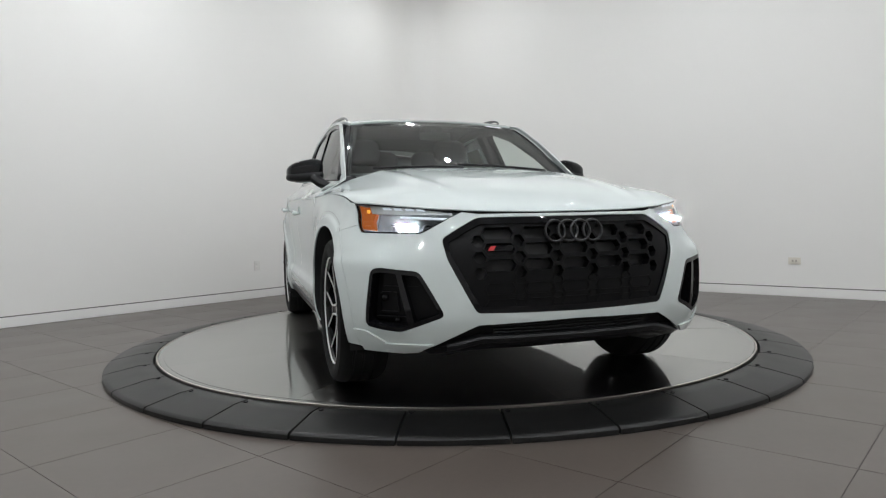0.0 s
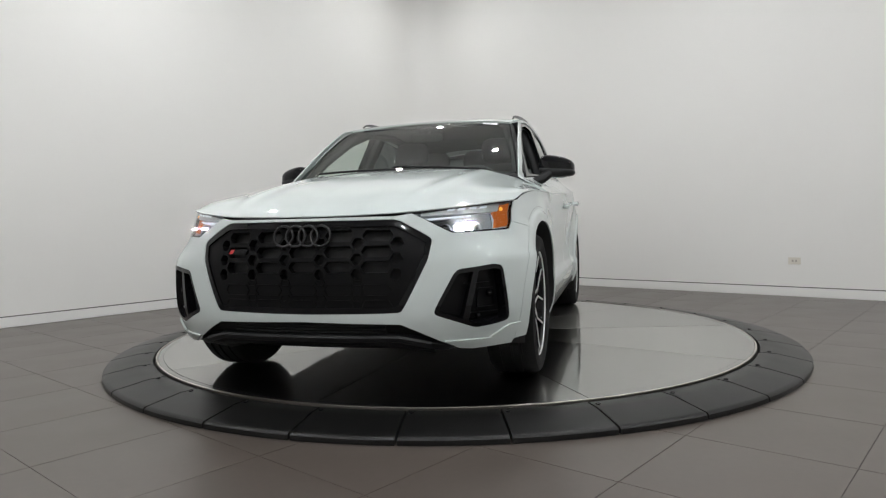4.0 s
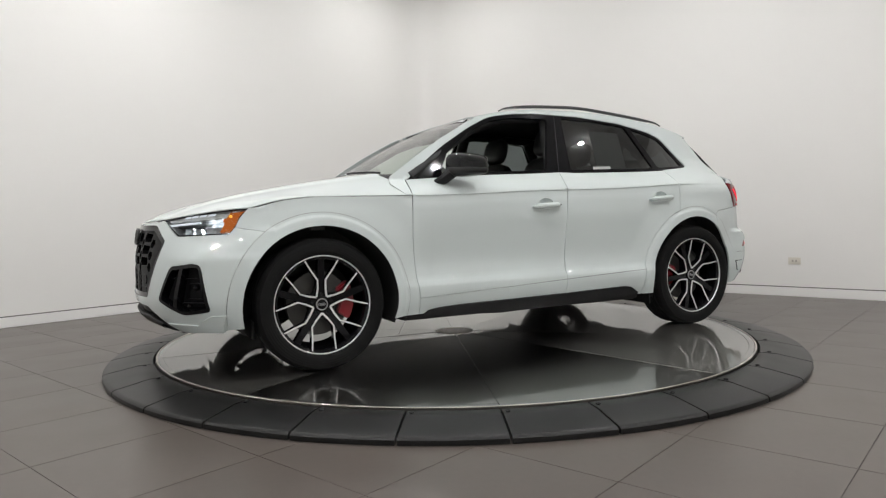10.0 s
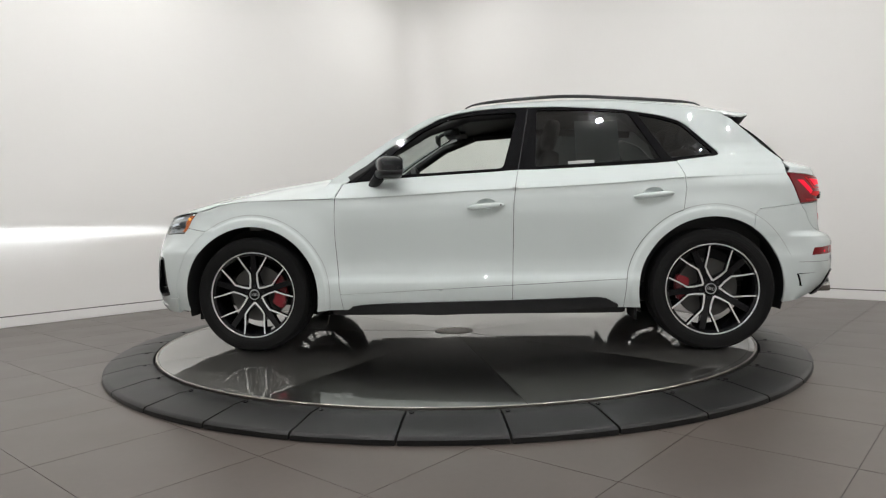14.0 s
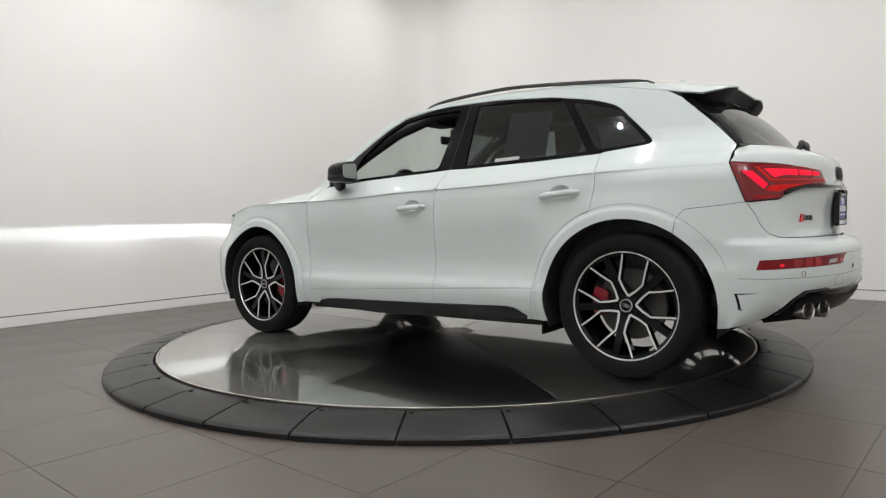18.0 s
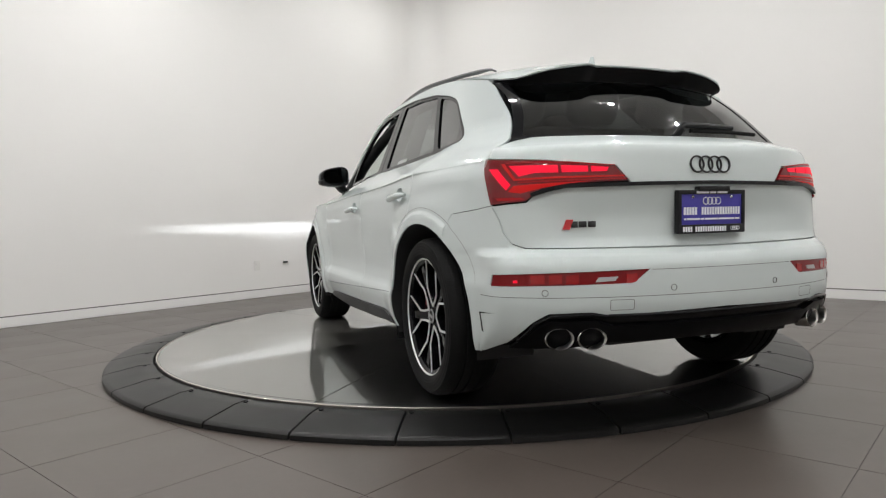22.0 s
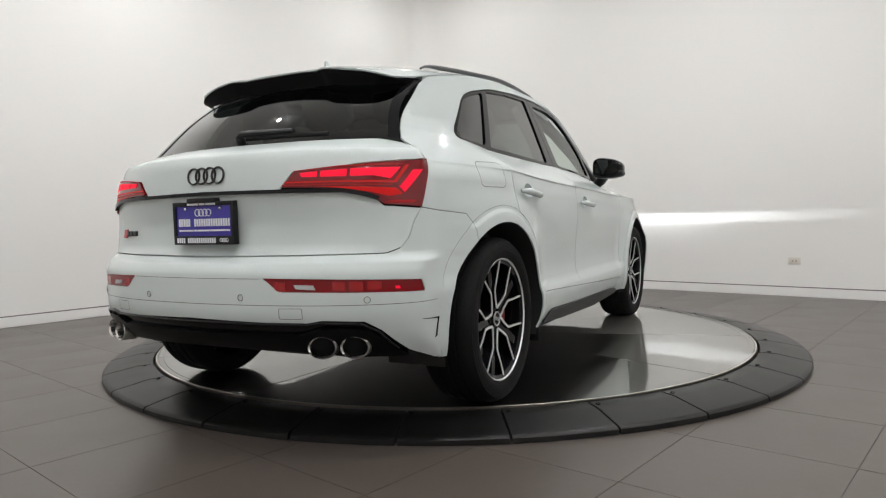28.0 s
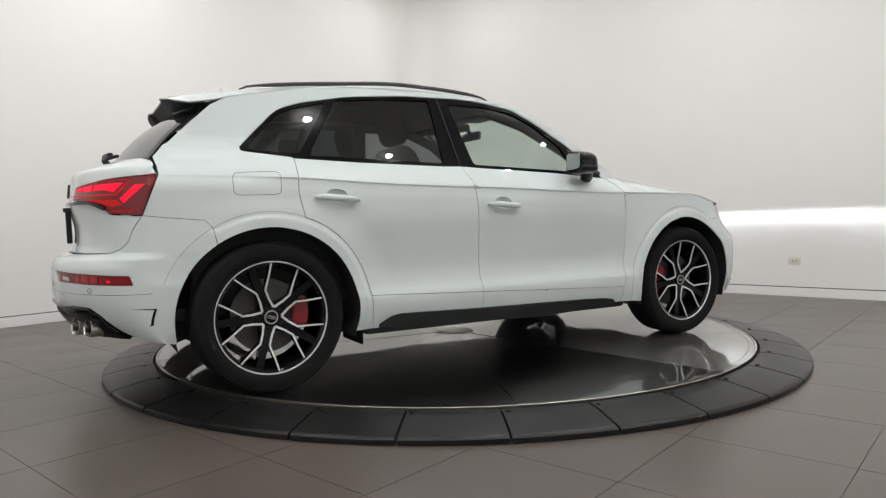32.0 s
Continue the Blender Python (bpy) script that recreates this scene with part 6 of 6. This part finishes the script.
# windscreen foot: cowl and wipers, shade band, sticker, inner mirror
bm = bmesh.new()
rows = []
for u in np.linspace(-0.97, 0.97, 31):
    a = hood(np.array([u * 0.80]), np.array([0.985]))[0]
    b = screen(np.array([u]), np.array([0.03]))[0]
    rows.append([bm.verts.new((a[0] - 0.005, a[1], a[2] - 0.02)), bm.verts.new(((a[0] + b[0]) / 2, (a[1] + b[1]) / 2, (a[2] + b[2]) / 2 - 0.020)), bm.verts.new((b[0], b[1], b[2] - 0.008))])
for a, b in zip(rows, rows[1:]):
    for j in range(2):
        bm.faces.new((a[j], a[j + 1], b[j + 1], b[j]))
part("cowl", bm, SATIN, car)
for y0, y1 in ((0.55, -0.05), (-0.02, -0.58)):
    bm = bmesh.new()
    tube(bm, [tuple(screen(np.array([y / 0.742]), np.array([v]))[0] + np.array([0.018, 0, 0.006])) for y, v in zip(np.linspace(y0, y1, 9), np.linspace(0.02, 0.055, 9))], 0.007, 8)
    part("front_wiper", bm, SATIN, car)
lay("sticker", sheet([(0.66, 0.90), (0.84, 0.90), (0.84, 0.945), (0.66, 0.945)], screen, (), 0.1, 0, 0, 0.001), BARW, car, "small white sticker on the windscreen")

# ---- the cabin ----
lay("headliner", sheet([(0.2, 0.56), (-1.55, 0.55), (-1.55, -0.55), (0.2, -0.56)], roof_z, (), 0.1, 0.0, 0, -0.045), DARK, car)
bm = bmesh.new()
box(bm, (-1.85, -0.70, 0.36), (0.98, 0.70, 0.42), 0.01)
part("cabin_floor", bm, DARK, car)
for sy in (1, -1):
    bm = bmesh.new()
    box(bm, (-1.75, min(sy * 0.70, sy * 0.755), 0.40), (0.92, max(sy * 0.70, sy * 0.755), 1.085), 0.015)
    part("door_lining", bm, DARK, car)
bm = bmesh.new()
rows = []
for y in np.linspace(-0.72, 0.72, 25):
    rows.append([bm.verts.new((x, y, z)) for x, z in ((0.93, 1.06), (0.80, 1.075), (0.55, 1.085 + 0.015 * math.exp(-((y - 0.36) / 0.16) ** 2)), (0.44, 1.03), (0.42, 0.86), (0.55, 0.62))])
for a, b in zip(rows, rows[1:]):
    for j in range(5):
        bm.faces.new((a[j], a[j + 1], b[j + 1], b[j]))
bmesh.ops.recalc_face_normals(bm, faces=bm.faces[:])
part("dashboard", bm, DARK, car)
bm = bmesh.new()
box(bm, (0.395, -0.13, 0.98), (0.415, 0.13, 1.12), 0.008)
part("centre_screen", bm, GLOSS, car)
bm = bmesh.new()
c = Vector((0.36, 0.37, 1.01))
ring_bm(bm, c, 0.182, 0.015, (0, 1, 0), (0.42, 0, 0.9), 40, 10)
wheel_ = part("steering_wheel", bm, LEATHER, car)
bm = bmesh.new()
box(bm, (-0.02, -0.17, -0.025), (0.02, 0.17, 0.025), 0.012, Matrix.Translation(c) @ Matrix.Rotation(radians(25), 4, "Y"))
box(bm, (-0.03, -0.07, -0.07), (0.03, 0.07, 0.06), 0.02, Matrix.Translation(c) @ Matrix.Rotation(radians(25), 4, "Y"))
part("steering_hub", bm, DARK, wheel_)
bm = bmesh.new()
tube(bm, [tuple(c), (0.56, 0.37, 0.92)], 0.03, 12)
part("steering_column", bm, DARK, wheel_)


def seat(x, y, w, tall=True):
    s = new("seat")
    s.parent = car
    s.matrix_basis = pose(x, y, 0.42)
    bm = bmesh.new()
    blob(bm, (0, 0, 0.20), (0.26, w, 0.11), 0.5, 24, 12)
    part("cushion", bm, LEATHER, s)
    bm = bmesh.new()
    blob(bm, (0, 0, 0.30), (0.075, w, 0.33), 0.5, 24, 14)
    bmesh.ops.transform(bm, matrix=pose(-0.27, 0, 0.24, 0, -17, 0), verts=bm.verts[:])
    part("backrest", bm, LEATHER, s)
    for yy in ((0,) if w < 0.4 else (-0.42, 0.0, 0.42)):
        bm = bmesh.new()
        blob(bm, (0, yy, 0.735), (0.055, 0.14, 0.105), 0.6, 20, 12)
        bmesh.ops.transform(bm, matrix=pose(-0.27, 0, 0.24, 0, -14, 0), verts=bm.verts[:])
        part("headrest", bm, LEATHER, s)
        for q in (-0.05, 0.05):
            bm = bmesh.new()
            tube(bm, [(0, yy + q, 0.60), (0, yy + q, 0.68)], 0.006, 8)
            bmesh.ops.transform(bm, matrix=pose(-0.27, 0, 0.24, 0, -14, 0), verts=bm.verts[:])
            part("headrest_post", bm, CHROME, s)
    return s


seat(-0.06, 0.37, 0.25)
seat(-0.06, -0.37, 0.25)
seat(-0.98, 0.0, 0.62)
bm = bmesh.new()
box(bm, (-1.95, -0.56, 1.02), (-1.42, 0.56, 1.035), 0.005)
part("parcel_cover", bm, DARK, car)
bm = bmesh.new()
box(bm, (0.285, -0.115, 1.375), (0.305, 0.115, 1.435), 0.012)
im = part("inner_mirror", bm, DARK, car)
bm = bmesh.new()
tube(bm, [(0.295, 0, 1.42), (0.275, 0, 1.445), (0.22, 0, 1.465)], 0.014, 10)
part("mirror_stalk", bm, DARK, im)
bm = bmesh.new()
box(bm, (0.13, -0.075, 1.435), (0.245, 0.075, 1.485), 0.02)
part("sensor_housing", bm, DARK, im)
for sy in (1, -1):
    bm = bmesh.new()
    box(bm, (0.10, sy * 0.33 - 0.17, 1.475), (0.26, sy * 0.33 + 0.17, 1.49), 0.005)
    part("sun_visor", bm, DARK, car)

# ---- floor tiles, one by one ----
PITCH = 0.5921
floor_ob = bpy.data.objects["floor"]
bm = bmesh.new()
box(bm, (-PITCH / 2 + 0.0015, -PITCH / 2 + 0.0015, -0.006), (PITCH / 2 - 0.0015, PITCH / 2 - 0.0015, 0.0))
tile0 = None
rest = bmesh.new()
for ia in range(-30, 30):
    for ib in range(-30, 30):
        a, b = -2.902 + PITCH * (ia + 0.5), 0.362 + PITCH * (ib + 0.5)
        if a > A0 + 0.25 or a < A1 - 0.25 or b < B0 - 0.25 or b > B1 + 0.25:
            continue
        c = room(a, b, FLOOR)
        d = math.hypot(c.x, c.y)
        if d < 1.7:
            continue
        m = Matrix.Translation(c) @ Matrix.Rotation(WALL_A, 4, "Z")
        if d < 4.6:
            if tile0 is None:
                tile0 = o = part("tile", bm, TILE, floor_ob, smooth=False)
            else:
                o = new("tile", tile0.data)
                o.parent = floor_ob
            o.matrix_basis = m
        else:
            box(rest, (-PITCH / 2 + 0.0016, -PITCH / 2 + 0.0016, -0.006), (PITCH / 2 - 0.0016, PITCH / 2 - 0.0016, 0.0), 0, m)
tagged(part("far_tiles", rest, TILE, floor_ob, smooth=False), kind="stuff")


# ---- what moves: the disc turns and carries the car ----
def motions():
    turn = spline((0, -71.77), (3, -96.12), (6, -120.51), (9, -144.19), (12, -168.11), (14.5, -188.57), (17, -207.96),
                  (20, -232.46), (23, -256.40), (25.5, -276.44), (28, -296.81), (30, -313.48), (32, -329.92))
    disc_rows, car_rows = [], []
    for i in range(33):
        m = pose(0, 0, 0, 0, 0, float(turn(i)))
        disc_rows.append((float(i), m))
        car_rows.append((float(i), m @ pose(-0.1972, -0.1402, 0)))
    walk(turntable, disc_rows)
    walk(car, car_rows)


motions()
